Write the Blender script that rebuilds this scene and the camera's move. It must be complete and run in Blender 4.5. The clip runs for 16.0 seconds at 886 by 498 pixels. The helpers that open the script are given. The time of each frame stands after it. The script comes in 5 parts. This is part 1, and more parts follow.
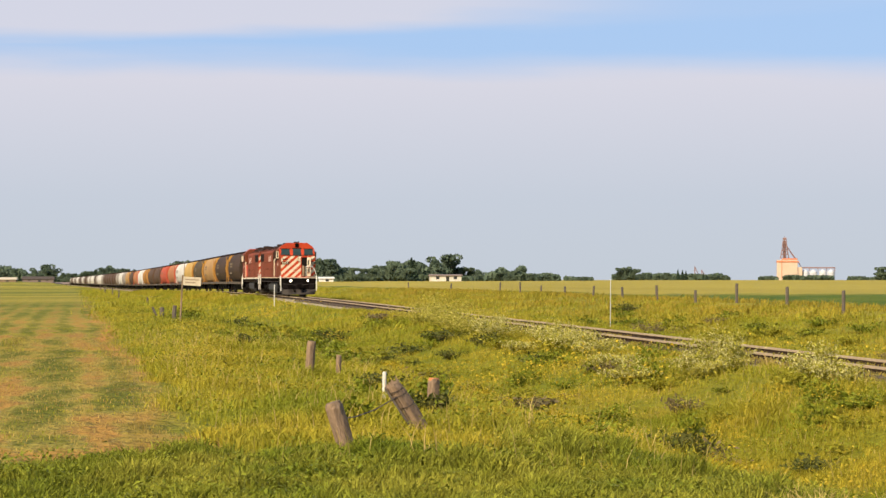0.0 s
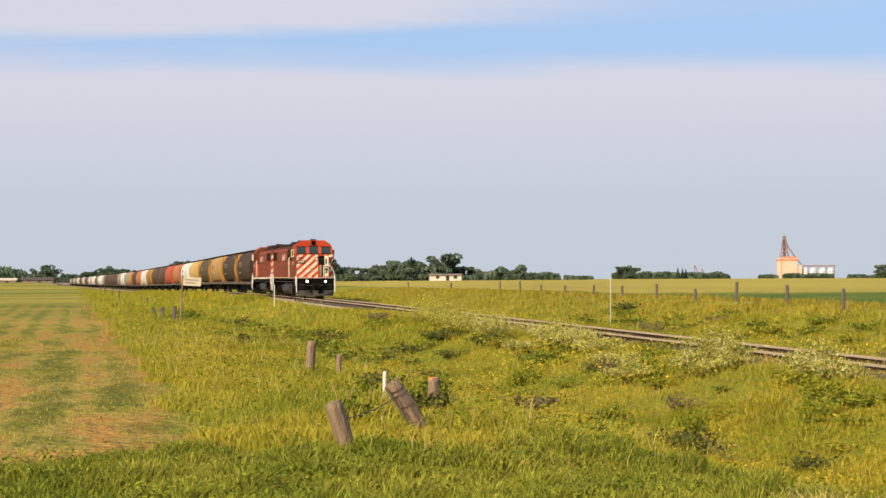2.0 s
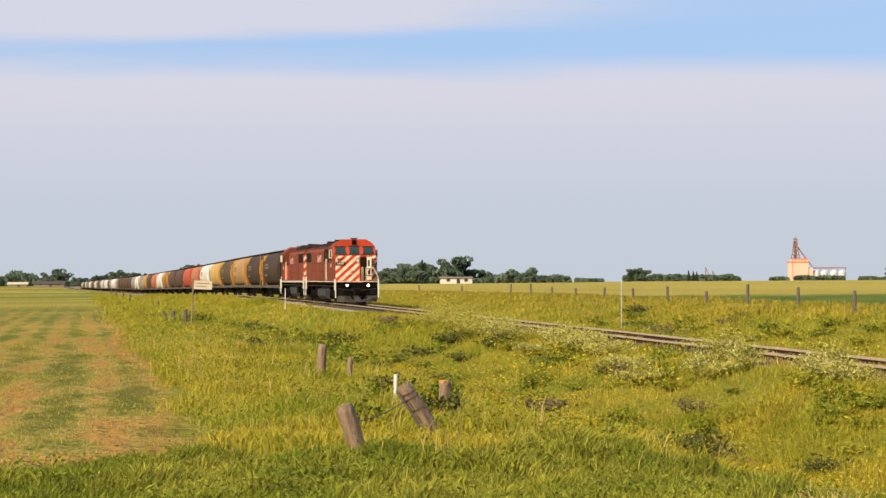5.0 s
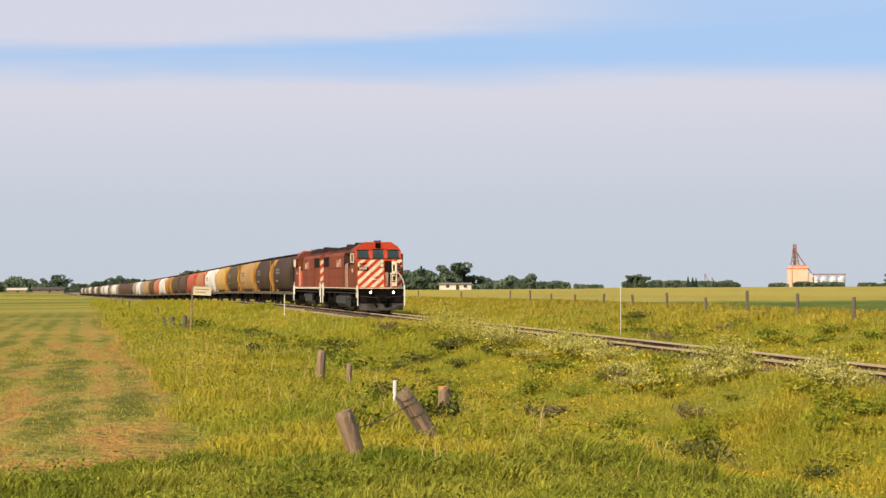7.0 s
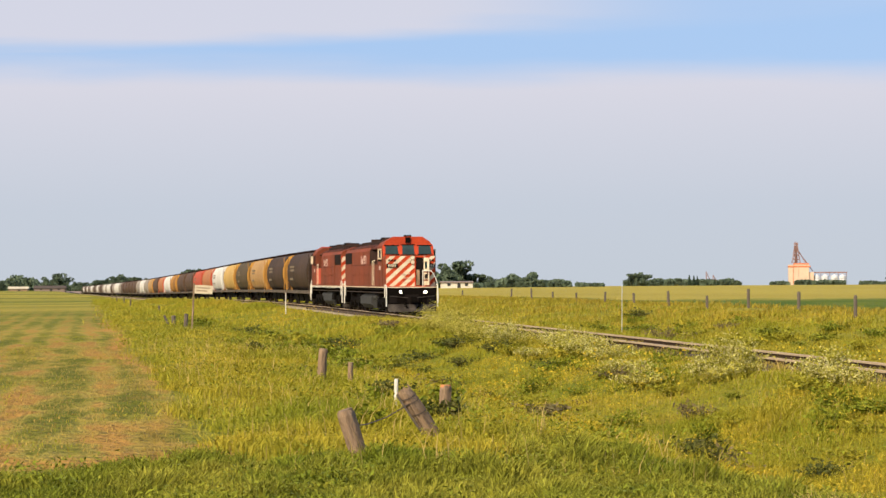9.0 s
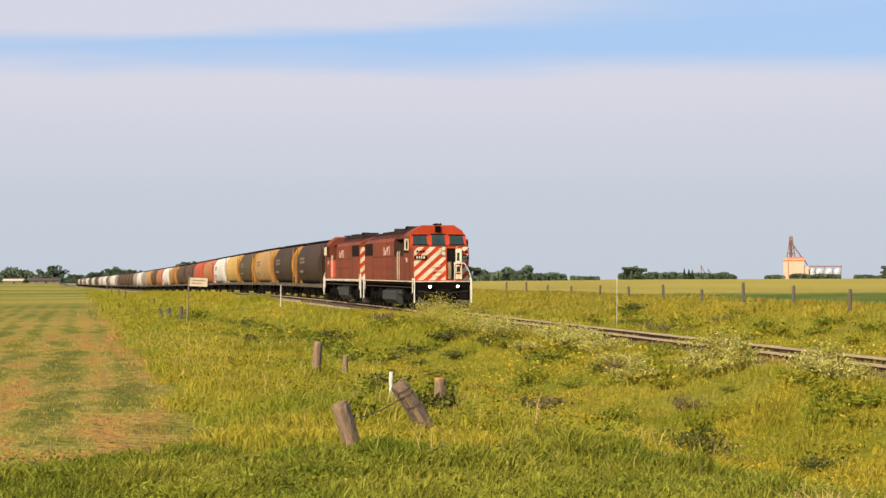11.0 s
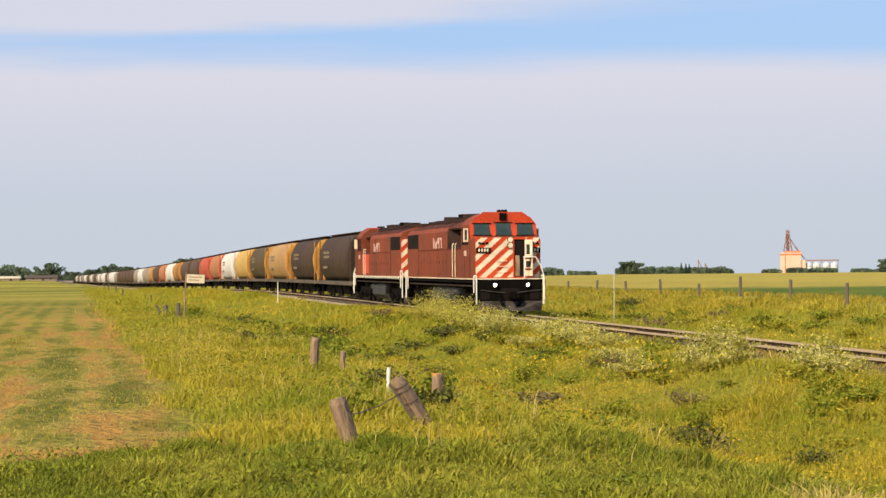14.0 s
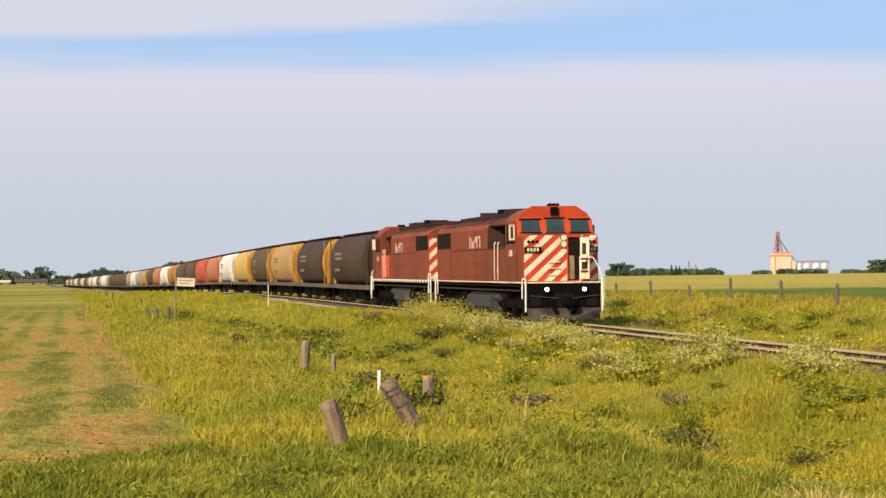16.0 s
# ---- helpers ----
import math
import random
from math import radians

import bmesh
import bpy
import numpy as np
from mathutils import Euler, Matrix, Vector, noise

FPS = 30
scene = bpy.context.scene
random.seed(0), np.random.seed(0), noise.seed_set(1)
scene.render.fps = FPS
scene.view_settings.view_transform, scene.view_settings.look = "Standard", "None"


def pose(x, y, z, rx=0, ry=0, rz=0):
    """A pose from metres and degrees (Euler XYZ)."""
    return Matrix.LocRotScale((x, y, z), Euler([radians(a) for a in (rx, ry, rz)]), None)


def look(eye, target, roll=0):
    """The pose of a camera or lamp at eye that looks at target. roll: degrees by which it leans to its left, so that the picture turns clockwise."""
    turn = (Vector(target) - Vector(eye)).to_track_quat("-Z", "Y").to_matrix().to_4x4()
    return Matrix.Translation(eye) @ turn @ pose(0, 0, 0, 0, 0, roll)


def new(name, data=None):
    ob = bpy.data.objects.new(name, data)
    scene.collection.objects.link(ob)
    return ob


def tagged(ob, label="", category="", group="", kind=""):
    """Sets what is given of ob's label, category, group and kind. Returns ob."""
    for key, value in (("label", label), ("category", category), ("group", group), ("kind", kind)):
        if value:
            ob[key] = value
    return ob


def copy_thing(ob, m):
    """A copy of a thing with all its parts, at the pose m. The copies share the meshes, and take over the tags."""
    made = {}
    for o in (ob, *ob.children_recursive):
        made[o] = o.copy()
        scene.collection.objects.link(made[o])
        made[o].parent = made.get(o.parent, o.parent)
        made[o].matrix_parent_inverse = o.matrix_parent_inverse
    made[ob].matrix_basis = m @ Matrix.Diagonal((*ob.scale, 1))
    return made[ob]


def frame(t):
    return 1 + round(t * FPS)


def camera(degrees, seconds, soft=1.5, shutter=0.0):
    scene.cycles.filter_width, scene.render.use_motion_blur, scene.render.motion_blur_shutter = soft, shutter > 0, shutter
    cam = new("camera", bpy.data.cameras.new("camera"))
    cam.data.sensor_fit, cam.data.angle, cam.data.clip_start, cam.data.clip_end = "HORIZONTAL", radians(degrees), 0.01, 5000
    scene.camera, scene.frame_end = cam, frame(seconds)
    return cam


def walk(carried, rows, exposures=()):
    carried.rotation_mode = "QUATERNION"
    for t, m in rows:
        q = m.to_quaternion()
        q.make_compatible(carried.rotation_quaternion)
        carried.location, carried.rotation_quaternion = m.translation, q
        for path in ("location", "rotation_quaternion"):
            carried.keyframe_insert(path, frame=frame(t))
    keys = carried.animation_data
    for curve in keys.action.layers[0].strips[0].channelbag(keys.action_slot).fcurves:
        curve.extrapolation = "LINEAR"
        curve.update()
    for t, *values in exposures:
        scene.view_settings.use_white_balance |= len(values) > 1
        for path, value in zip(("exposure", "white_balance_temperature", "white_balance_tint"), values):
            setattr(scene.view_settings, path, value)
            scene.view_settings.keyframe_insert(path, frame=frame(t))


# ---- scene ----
# One place: a prairie rail line seen from a field edge, a grain train rolling past.
EYE_Z = 1.865
# seconds, tilt, turn, lean (degrees) of a hand-held camera that stays on its spot
SHAKE = [(0, 90.878, 0.0, 0.0),
         (0.5, 90.878, -0.018, -0.004),
         (1, 90.925, -0.042, 0.006),
         (1.5, 90.923, -0.043, -0.031),
         (2, 90.861, -0.004, -0.191),
         (2.5, 90.834, 0.038, -0.269),
         (3, 90.877, 0.123, -0.288),
         (3.5, 90.866, 0.257, -0.417),
         (4, 90.903, 0.309, -0.348),
         (6.5, 91.043, 0.276, -0.305),
         (7, 91.118, 0.277, -0.284),
         (7.5, 91.118, 0.312, -0.301),
         (8, 91.099, 0.318, -0.304),
         (8.5, 91.074, 0.317, -0.333),
         (9, 91.072, 0.313, -0.325),
         (11.5, 90.827, 0.158, -0.191),
         (12, 90.799, 0.113, -0.285),
         (12.5, 90.787, 0.103, -0.337),
         (13, 90.762, 0.11, -0.372),
         (13.5, 90.754, 0.109, -0.355),
         (14, 90.751, 0.09, -0.454),
         (14.5, 90.775, 0.098, -0.459),
         (15, 90.798, 0.11, -0.327),
         (15.5, 90.844, 0.06, -0.58),
         (16, 90.817, -0.184, -0.659)]


def held(tilt, turn, lean):
    return pose(0, 0, EYE_Z, 0, 0, turn) @ pose(0, 0, 0, tilt, 0, 0) @ pose(0, 0, 0, 0, 0, lean)


cam = camera(24.65, 16.0, soft=1.5)
walk(cam, [(t, held(a, b, c)) for t, a, b, c in SHAKE], [(0, 0.55), (12.0, 0.55), (13.5, 0.58), (16.0, 0.59)])

# ---------------------------------------------------------------- light
SUN_TO = Vector((-0.50, -0.66, 0.56)).normalized()
world = bpy.data.worlds.new("prairie_sky")
scene.world = world
world.use_nodes = True
wn, wl = world.node_tree.nodes, world.node_tree.links
wn.clear()
w_out = wn.new("ShaderNodeOutputWorld")
w_bg = wn.new("ShaderNodeBackground")
w_sky = wn.new("ShaderNodeTexSky")
w_sky.sky_type, w_sky.sun_disc = "NISHITA", False
w_sky.sun_elevation = math.asin(SUN_TO.z)
w_sky.sun_rotation = math.atan2(SUN_TO.x, SUN_TO.y)
w_sky.air_density, w_sky.dust_density, w_sky.ozone_density = 1.0, 1.2, 2.0
w_bg.inputs["Strength"].default_value = 0.07
# a thin veil of high cloud with open blue bands
w_co = wn.new("ShaderNodeTexCoord")
w_map = wn.new("ShaderNodeMapping")
w_map.inputs["Scale"].default_value = (3.0, 3.0, 30.0)
w_map.inputs["Rotation"].default_value = (0.0, radians(3.0), 0.0)
w_noise = wn.new("ShaderNodeTexNoise")
w_noise.inputs["Scale"].default_value, w_noise.inputs["Detail"].default_value = 1.2, 5.0
w_sep = wn.new("ShaderNodeSeparateXYZ")
w_ramp = wn.new("ShaderNodeValToRGB")
w_mix = wn.new("ShaderNodeMixRGB")


def w_math(op, a, k, c=None):
    x = wn.new("ShaderNodeMath")
    x.operation = op
    for i, q in enumerate((a, k) if c is None else (a, k, c)):
        if isinstance(q, (int, float)):
            x.inputs[i].default_value = q
        else:
            wl.new(q, x.inputs[i])
    return x.outputs["Value"]


def w_step(value, lo, hi):
    x = wn.new("ShaderNodeMapRange")
    x.interpolation_type = "SMOOTHSTEP"
    x.inputs["From Min"].default_value, x.inputs["From Max"].default_value = lo, hi
    wl.new(value, x.inputs["Value"])
    return x.outputs["Result"]


wl.new(w_co.outputs["Generated"], w_map.inputs["Vector"])
wl.new(w_map.outputs["Vector"], w_noise.inputs["Vector"])
wl.new(w_co.outputs["Generated"], w_sep.inputs["Vector"])
w_wave = w_math("MULTIPLY_ADD", w_noise.outputs["Fac"], 0.034, -0.017)
w_z = w_math("ADD", w_sep.outputs["Z"], w_wave)
w_low = w_math("SUBTRACT", 1.0, w_step(w_math("MULTIPLY_ADD", w_sep.outputs["X"], 0.012, w_z), 0.093, 0.114))
w_up = w_step(w_math("MULTIPLY_ADD", w_sep.outputs["X"], -0.057, w_z), 0.119, 0.131)
w_taper = w_math("SUBTRACT", 1.0, w_step(w_sep.outputs["X"], -0.02, 0.14))
w_high = w_math("MULTIPLY", w_up, w_math("MULTIPLY_ADD", w_taper, 0.8, 0.1))
w_cover = w_math("MULTIPLY_ADD", w_math("MAXIMUM", w_low, w_high), 0.78, 0.17)
# towards the zenith the veil thins out
wl.new(w_math("MULTIPLY", w_cover, w_math("SUBTRACT", 1.0, w_math("MULTIPLY", w_step(w_sep.outputs["Z"], 0.16, 0.5), 0.5))), w_ramp.inputs["Fac"])
w_tint = wn.new("ShaderNodeValToRGB")
wl.new(w_sep.outputs["Z"], w_tint.inputs["Fac"])
w_tint.color_ramp.elements[0].position, w_tint.color_ramp.elements[0].color = 0.0, (5.5, 5.95, 6.55, 1)
w_tint.color_ramp.elements[1].position, w_tint.color_ramp.elements[1].color = 0.10, (6.9, 6.75, 7.5, 1)
e = w_tint.color_ramp.elements.new(0.04)
e.color = (5.65, 6.05, 6.8, 1)
wl.new(w_ramp.outputs["Color"], w_mix.inputs["Fac"])
w_deep = wn.new("ShaderNodeMixRGB")
w_deep.inputs["Fac"].default_value = 0.75
w_deep.inputs["Color2"].default_value = (3.3, 5.7, 9.6, 1)
wl.new(w_sky.outputs["Color"], w_deep.inputs["Color1"])
wl.new(w_deep.outputs["Color"], w_mix.inputs["Color1"])
wl.new(w_tint.outputs["Color"], w_mix.inputs["Color2"])
wl.new(w_mix.outputs["Color"], w_bg.inputs["Color"])
wl.new(w_bg.outputs["Background"], w_out.inputs["Surface"])

sun = new("sun", bpy.data.lights.new("sun", "SUN"))
sun.data.energy, sun.data.angle, sun.data.color = 4.7, radians(0.6), (1.0, 0.86, 0.64)
sun.matrix_world = look(SUN_TO * 500, (0, 0, 0))


# ---------------------------------------------------------------- materials
def mat(name, base, rough=0.8, second=None, scale=3.0, amount=0.5, fine=40.0, bump=0.0, metal=0.0, island=0.0, obj_random=0.0, stretch=(1, 1, 1), spec=0.3, streak=None):
    """Base colour with a broad stain, fine grain, an optional variation per piece and bump."""
    m = bpy.data.materials.new(name)
    m.use_nodes = True
    n, l = m.node_tree.nodes, m.node_tree.links
    b = n["Principled BSDF"]
    b.inputs["Roughness"].default_value, b.inputs["Metallic"].default_value = rough, metal
    b.inputs["Specular IOR Level"].default_value = spec
    second = second or tuple(c * 0.6 for c in base)
    co = n.new("ShaderNodeTexCoord")
    mp = n.new("ShaderNodeMapping")
    mp.inputs["Scale"].default_value = stretch
    l.new(co.outputs["Object"], mp.inputs["Vector"])
    t1 = n.new("ShaderNodeTexNoise")
    t1.inputs["Scale"].default_value, t1.inputs["Detail"].default_value = scale, 6
    t2 = n.new("ShaderNodeTexNoise")
    t2.inputs["Scale"].default_value, t2.inputs["Detail"].default_value = fine, 3
    l.new(mp.outputs["Vector"], t1.inputs["Vector"])
    l.new(mp.outputs["Vector"], t2.inputs["Vector"])
    ramp = n.new("ShaderNodeValToRGB")
    ramp.color_ramp.elements[0].position, ramp.color_ramp.elements[1].position = 0.35, 0.68
    l.new(t1.outputs["Fac"], ramp.inputs["Fac"])
    mul = n.new("ShaderNodeMath")
    mul.operation = "MULTIPLY"
    mul.inputs[1].default_value = amount
    l.new(ramp.outputs["Color"], mul.inputs[0])
    mx = n.new("ShaderNodeMixRGB")
    mx.inputs["Color1"].default_value, mx.inputs["Color2"].default_value = (*base, 1), (*second, 1)
    l.new(mul.outputs["Value"], mx.inputs["Fac"])
    hsv = n.new("ShaderNodeHueSaturation")
    l.new(mx.outputs["Color"], hsv.inputs["Color"])
    val = n.new("ShaderNodeMath")
    val.operation = "MULTIPLY_ADD"
    val.inputs[1].default_value, val.inputs[2].default_value = 0.8, 0.6
    l.new(t2.outputs["Fac"], val.inputs[0])
    last = val.outputs["Value"]
    if island or obj_random:
        src = n.new("ShaderNodeNewGeometry").outputs["Random Per Island"] if island else n.new("ShaderNodeObjectInfo").outputs["Random"]
        v2 = n.new("ShaderNodeMath")
        v2.operation = "MULTIPLY_ADD"
        k = island or obj_random
        v2.inputs[1].default_value, v2.inputs[2].default_value = k, 1 - k / 2
        l.new(src, v2.inputs[0])
        v3 = n.new("ShaderNodeMath")
        v3.operation = "MULTIPLY"
        l.new(last, v3.inputs[0])
        l.new(v2.outputs["Value"], v3.inputs[1])
        last = v3.outputs["Value"]
    l.new(last, hsv.inputs["Value"])
    l.new(hsv.outputs["Color"], b.inputs["Base Color"])
    if bump:
        bp = n.new("ShaderNodeBump")
        bp.inputs["Strength"].default_value, bp.inputs["Distance"].default_value = bump, 0.05
        l.new(t2.outputs["Fac"], bp.inputs["Height"])
        l.new(bp.outputs["Normal"], b.inputs["Normal"])
    return m


def leaf_mat(name, base, second, scale=0.35, island=0.7, dry=None, through_light=0.25):
    """Foliage: patches over the plan, a variation per blade, some light passing through."""
    m = mat(name, base, 0.6, second, scale, 0.9, 1.7, island=island, spec=0.1)
    n, l = m.node_tree.nodes, m.node_tree.links
    b = n["Principled BSDF"]
    tr = n.new("ShaderNodeBsdfTranslucent")
    l.new(b.inputs["Base Color"].links[0].from_socket, tr.inputs["Color"])
    ms = n.new("ShaderNodeMixShader")
    ms.inputs["Fac"].default_value = through_light
    l.new(b.outputs["BSDF"], ms.inputs[1])
    l.new(tr.outputs["BSDF"], ms.inputs[2])
    l.new(ms.outputs["Shader"], n["Material Output"].inputs["Surface"])
    return m


def glow(name, color, strength):
    m = bpy.data.materials.new(name)
    m.use_nodes = True
    b = m.node_tree.nodes["Principled BSDF"]
    b.inputs["Base Color"].default_value = (*color, 1)
    b.inputs["Emission Color"].default_value = (*color, 1)
    b.inputs["Emission Strength"].default_value = strength
    return m


M_RED = mat("brick_red", (0.195, 0.043, 0.018), 0.7, (0.110, 0.033, 0.017), 0.45, 0.85, 5.0, stretch=(0.8, 1, 0.6), spec=0.12)
# brighter red than M_RED, on cab and nose fronts, end wall and panels
M_BRIGHT = mat("bright_red", (0.50, 0.056, 0.016), 0.5, (0.30, 0.036, 0.014), 1.0, 0.7, 14.0, spec=0.15)
M_CREAM = mat("stripe_white_paint", (0.70, 0.59, 0.43), 0.6, (0.44, 0.31, 0.20), 1.6, 0.7, 20.0, spec=0.15)
M_WHITE = mat("white_paint", (0.72, 0.68, 0.60), 0.6, (0.50, 0.44, 0.36), 2.0, 0.4, 20.0)
M_BLACK = mat("black_underframe", (0.0035, 0.003, 0.0025), 0.85, (0.010, 0.006, 0.004), 2.0, 0.5, 18.0, spec=0.04)
M_ROOF = mat("sooty_shaded_roof", (0.022, 0.015, 0.013), 0.85, (0.05, 0.024, 0.018), 1.5, 0.6, 18.0, spec=0.06)
M_HOODTOP = mat("sooty_shaded_red", (0.060, 0.022, 0.015), 0.85, (0.10, 0.032, 0.02), 0.8, 0.8, 14.0, spec=0.06)
# for real grilles, and for openings whose inner shade is painted on
M_GRILLE_SHADE = mat("dark_grille_shade", (0.012, 0.009, 0.008), 0.8, None, 2.0, 0.3, 60.0, spec=0.05)
M_TANK = mat("grey_tank", (0.05, 0.05, 0.05), 0.7, (0.025, 0.022, 0.02), 1.5, 0.6, 18.0, spec=0.1)
M_WHEEL = mat("dusty_wheel_steel", (0.03, 0.022, 0.017), 0.7, (0.06, 0.04, 0.03), 4.0, 0.6, 30.0, spec=0.1)
M_PLOW = mat("pale_plow_steel", (0.075, 0.062, 0.052), 0.7, (0.018, 0.014, 0.012), 1.1, 1.0, 20.0, spec=0.1)
M_PALE_LETTER = mat("pale_lettering", (0.55, 0.38, 0.32), 0.6, None, 3.0, 0.3)
M_CARLETTER = mat("faded_car_lettering", (0.20, 0.155, 0.11), 0.8, None, 4.0, 0.6, spec=0.05)
M_LAMP = glow("lit_headlamp", (1.0, 0.86, 0.62), 9.0)
M_LENS = mat("lamp_lens", (0.75, 0.72, 0.66), 0.15, None, 3, 0.2, spec=0.6)
M_GLASS = mat("cab_glass", (0.02, 0.035, 0.033), 0.12, (0.035, 0.055, 0.05), 1.0, 0.6, 3.0, spec=0.35)
M_STEEL = mat("rail_steel", (0.42, 0.31, 0.195), 0.6, (0.30, 0.21, 0.13), 1.0, 0.5, 20.0, metal=0.1)
# rust, darkened for the shadow the rail head casts on the web
M_RUST_SHADE = mat("shaded_rusty_web", (0.028, 0.018, 0.012), 0.85, (0.05, 0.03, 0.018), 1.0, 0.5, 20.0, spec=0.05)
M_TIE = mat("weathered_tie", (0.085, 0.062, 0.047), 0.9, (0.045, 0.033, 0.025), 2.0, 0.6, 20.0, obj_random=0.5)
M_BALLAST = mat("dusty_ballast", (0.44, 0.36, 0.26), 0.95, (0.17, 0.135, 0.06), 0.8, 0.9, 9.0, bump=1.0, spec=0.05)
M_POST = mat("grey_weathered_post", (0.33, 0.22, 0.135), 0.9, (0.10, 0.062, 0.038), 3.0, 0.8, 26.0, bump=0.7, stretch=(4, 4, 0.6))
M_POST_DARK = mat("dark_post", (0.10, 0.08, 0.06), 0.9, (0.17, 0.13, 0.10), 3.0, 0.6, 26.0, bump=0.5, stretch=(4, 4, 0.6))
M_POST_WHITE = mat("bleached_stake", (0.62, 0.57, 0.48), 0.8, (0.42, 0.36, 0.28), 4.0, 0.6, 26.0, stretch=(4, 4, 0.6))
M_POST_TOP = mat("orange_post_top", (0.55, 0.20, 0.07), 0.8, None, 8.0, 0.5)
M_WIRE = mat("rusty_wire", (0.10, 0.07, 0.05), 0.6)
M_CREAMWALL = mat("cream_concrete", (0.54, 0.40, 0.30), 0.8, (0.50, 0.34, 0.24), 0.1, 0.5, 1.0)
M_ORANGE = mat("orange_cladding", (0.50, 0.17, 0.08), 0.7, None, 0.2, 0.3, 2.0)
M_LATTICE = mat("rust_red_tower", (0.23, 0.13, 0.115), 0.7, (0.16, 0.10, 0.09), 0.2, 0.5, 2.0)
M_BIN = mat("galvanised_bin", (0.56, 0.56, 0.58), 0.5, (0.38, 0.38, 0.42), 0.15, 0.5, 1.0)
M_SIGN = mat("cream_sign_board", (0.52, 0.44, 0.31), 0.7, (0.40, 0.32, 0.22), 5.0, 0.5)
M_SIGNBAR = mat("faded_sign_lettering", (0.28, 0.2, 0.13), 0.7)
M_BARNWALL = mat("pale_barn_wall", (0.62, 0.56, 0.46), 0.8, None, 0.3, 0.3, 2.0)
M_BARNROOF = mat("brown_barn_roof", (0.22, 0.16, 0.13), 0.8, None, 0.3, 0.3, 2.0)
M_BARK = mat("bark", (0.10, 0.075, 0.055), 0.95, None, 2.0, 0.5, 12.0)
# far foliage; distance haze is mixed into this paler, greyer green
M_TREE = leaf_mat("hazed_tree_leaves", (0.110, 0.140, 0.085), (0.075, 0.105, 0.070), 0.15, 0.6)
M_SPRUCE = leaf_mat("spruce_needles", (0.05, 0.075, 0.045), (0.035, 0.06, 0.04), 0.2, 0.6)
M_GRASS = leaf_mat("tall_green_grass", (0.138, 0.162, 0.013), (0.300, 0.265, 0.032), 0.8, 1.3)
M_GRASS2 = leaf_mat("bank_grass", (0.215, 0.222, 0.017), (0.395, 0.293, 0.031), 0.20, 0.6)
M_NEARBANK = leaf_mat("near_bank_grass", (0.200, 0.208, 0.016), (0.425, 0.316, 0.030), 0.32, 0.7)
M_MEADOW = leaf_mat("ripening_meadow_grass", (0.210, 0.190, 0.018), (0.385, 0.250, 0.036), 0.25, 0.6)
M_CLOVERLEAF = leaf_mat("clover_leaves", (0.30, 0.28, 0.035), (0.40, 0.33, 0.05), 0.6, 0.8)
M_BEDGRASS = leaf_mat("dry_bed_grass", (0.26, 0.215, 0.03), (0.36, 0.26, 0.06), 0.5, 0.6)
M_SILL = mat("pale_sill_paint", (0.13, 0.10, 0.075), 0.7, (0.05, 0.04, 0.03), 0.6, 0.8, 12.0, spec=0.1)
M_GOLD = leaf_mat("golden_ditch_grass", (0.40, 0.27, 0.015), (0.30, 0.24, 0.018), 0.6, 0.7)
M_STRAW = leaf_mat("dry_stalks", (0.52, 0.37, 0.12), (0.40, 0.30, 0.09), 0.5, 0.5)
M_HAY = leaf_mat("cut_hay", (0.38, 0.25, 0.06), (0.30, 0.23, 0.05), 0.5, 0.6)
M_YELLOW = leaf_mat("yellow_blossom", (0.55, 0.38, 0.03), (0.42, 0.32, 0.03), 0.6, 0.5)
M_CREAMBLOOM = leaf_mat("cream_blossom", (0.58, 0.51, 0.22), (0.44, 0.40, 0.10), 0.6, 0.5)
M_SOFTBLOOM = leaf_mat("soft_yellow_blossom", (0.50, 0.42, 0.10), (0.42, 0.36, 0.06), 0.6, 0.5)
M_PURPLE = leaf_mat("brown_purple_weed_leaves", (0.150, 0.105, 0.060), (0.19, 0.155, 0.05), 0.9, 0.6)
M_DARKWEED = leaf_mat("dark_weed_leaves", (0.075, 0.090, 0.016), (0.12, 0.09, 0.03), 0.9, 0.6)
M_GREENWEED = leaf_mat("bright_weed_leaves", (0.155, 0.182, 0.014), (0.22, 0.22, 0.018), 0.9, 0.7)


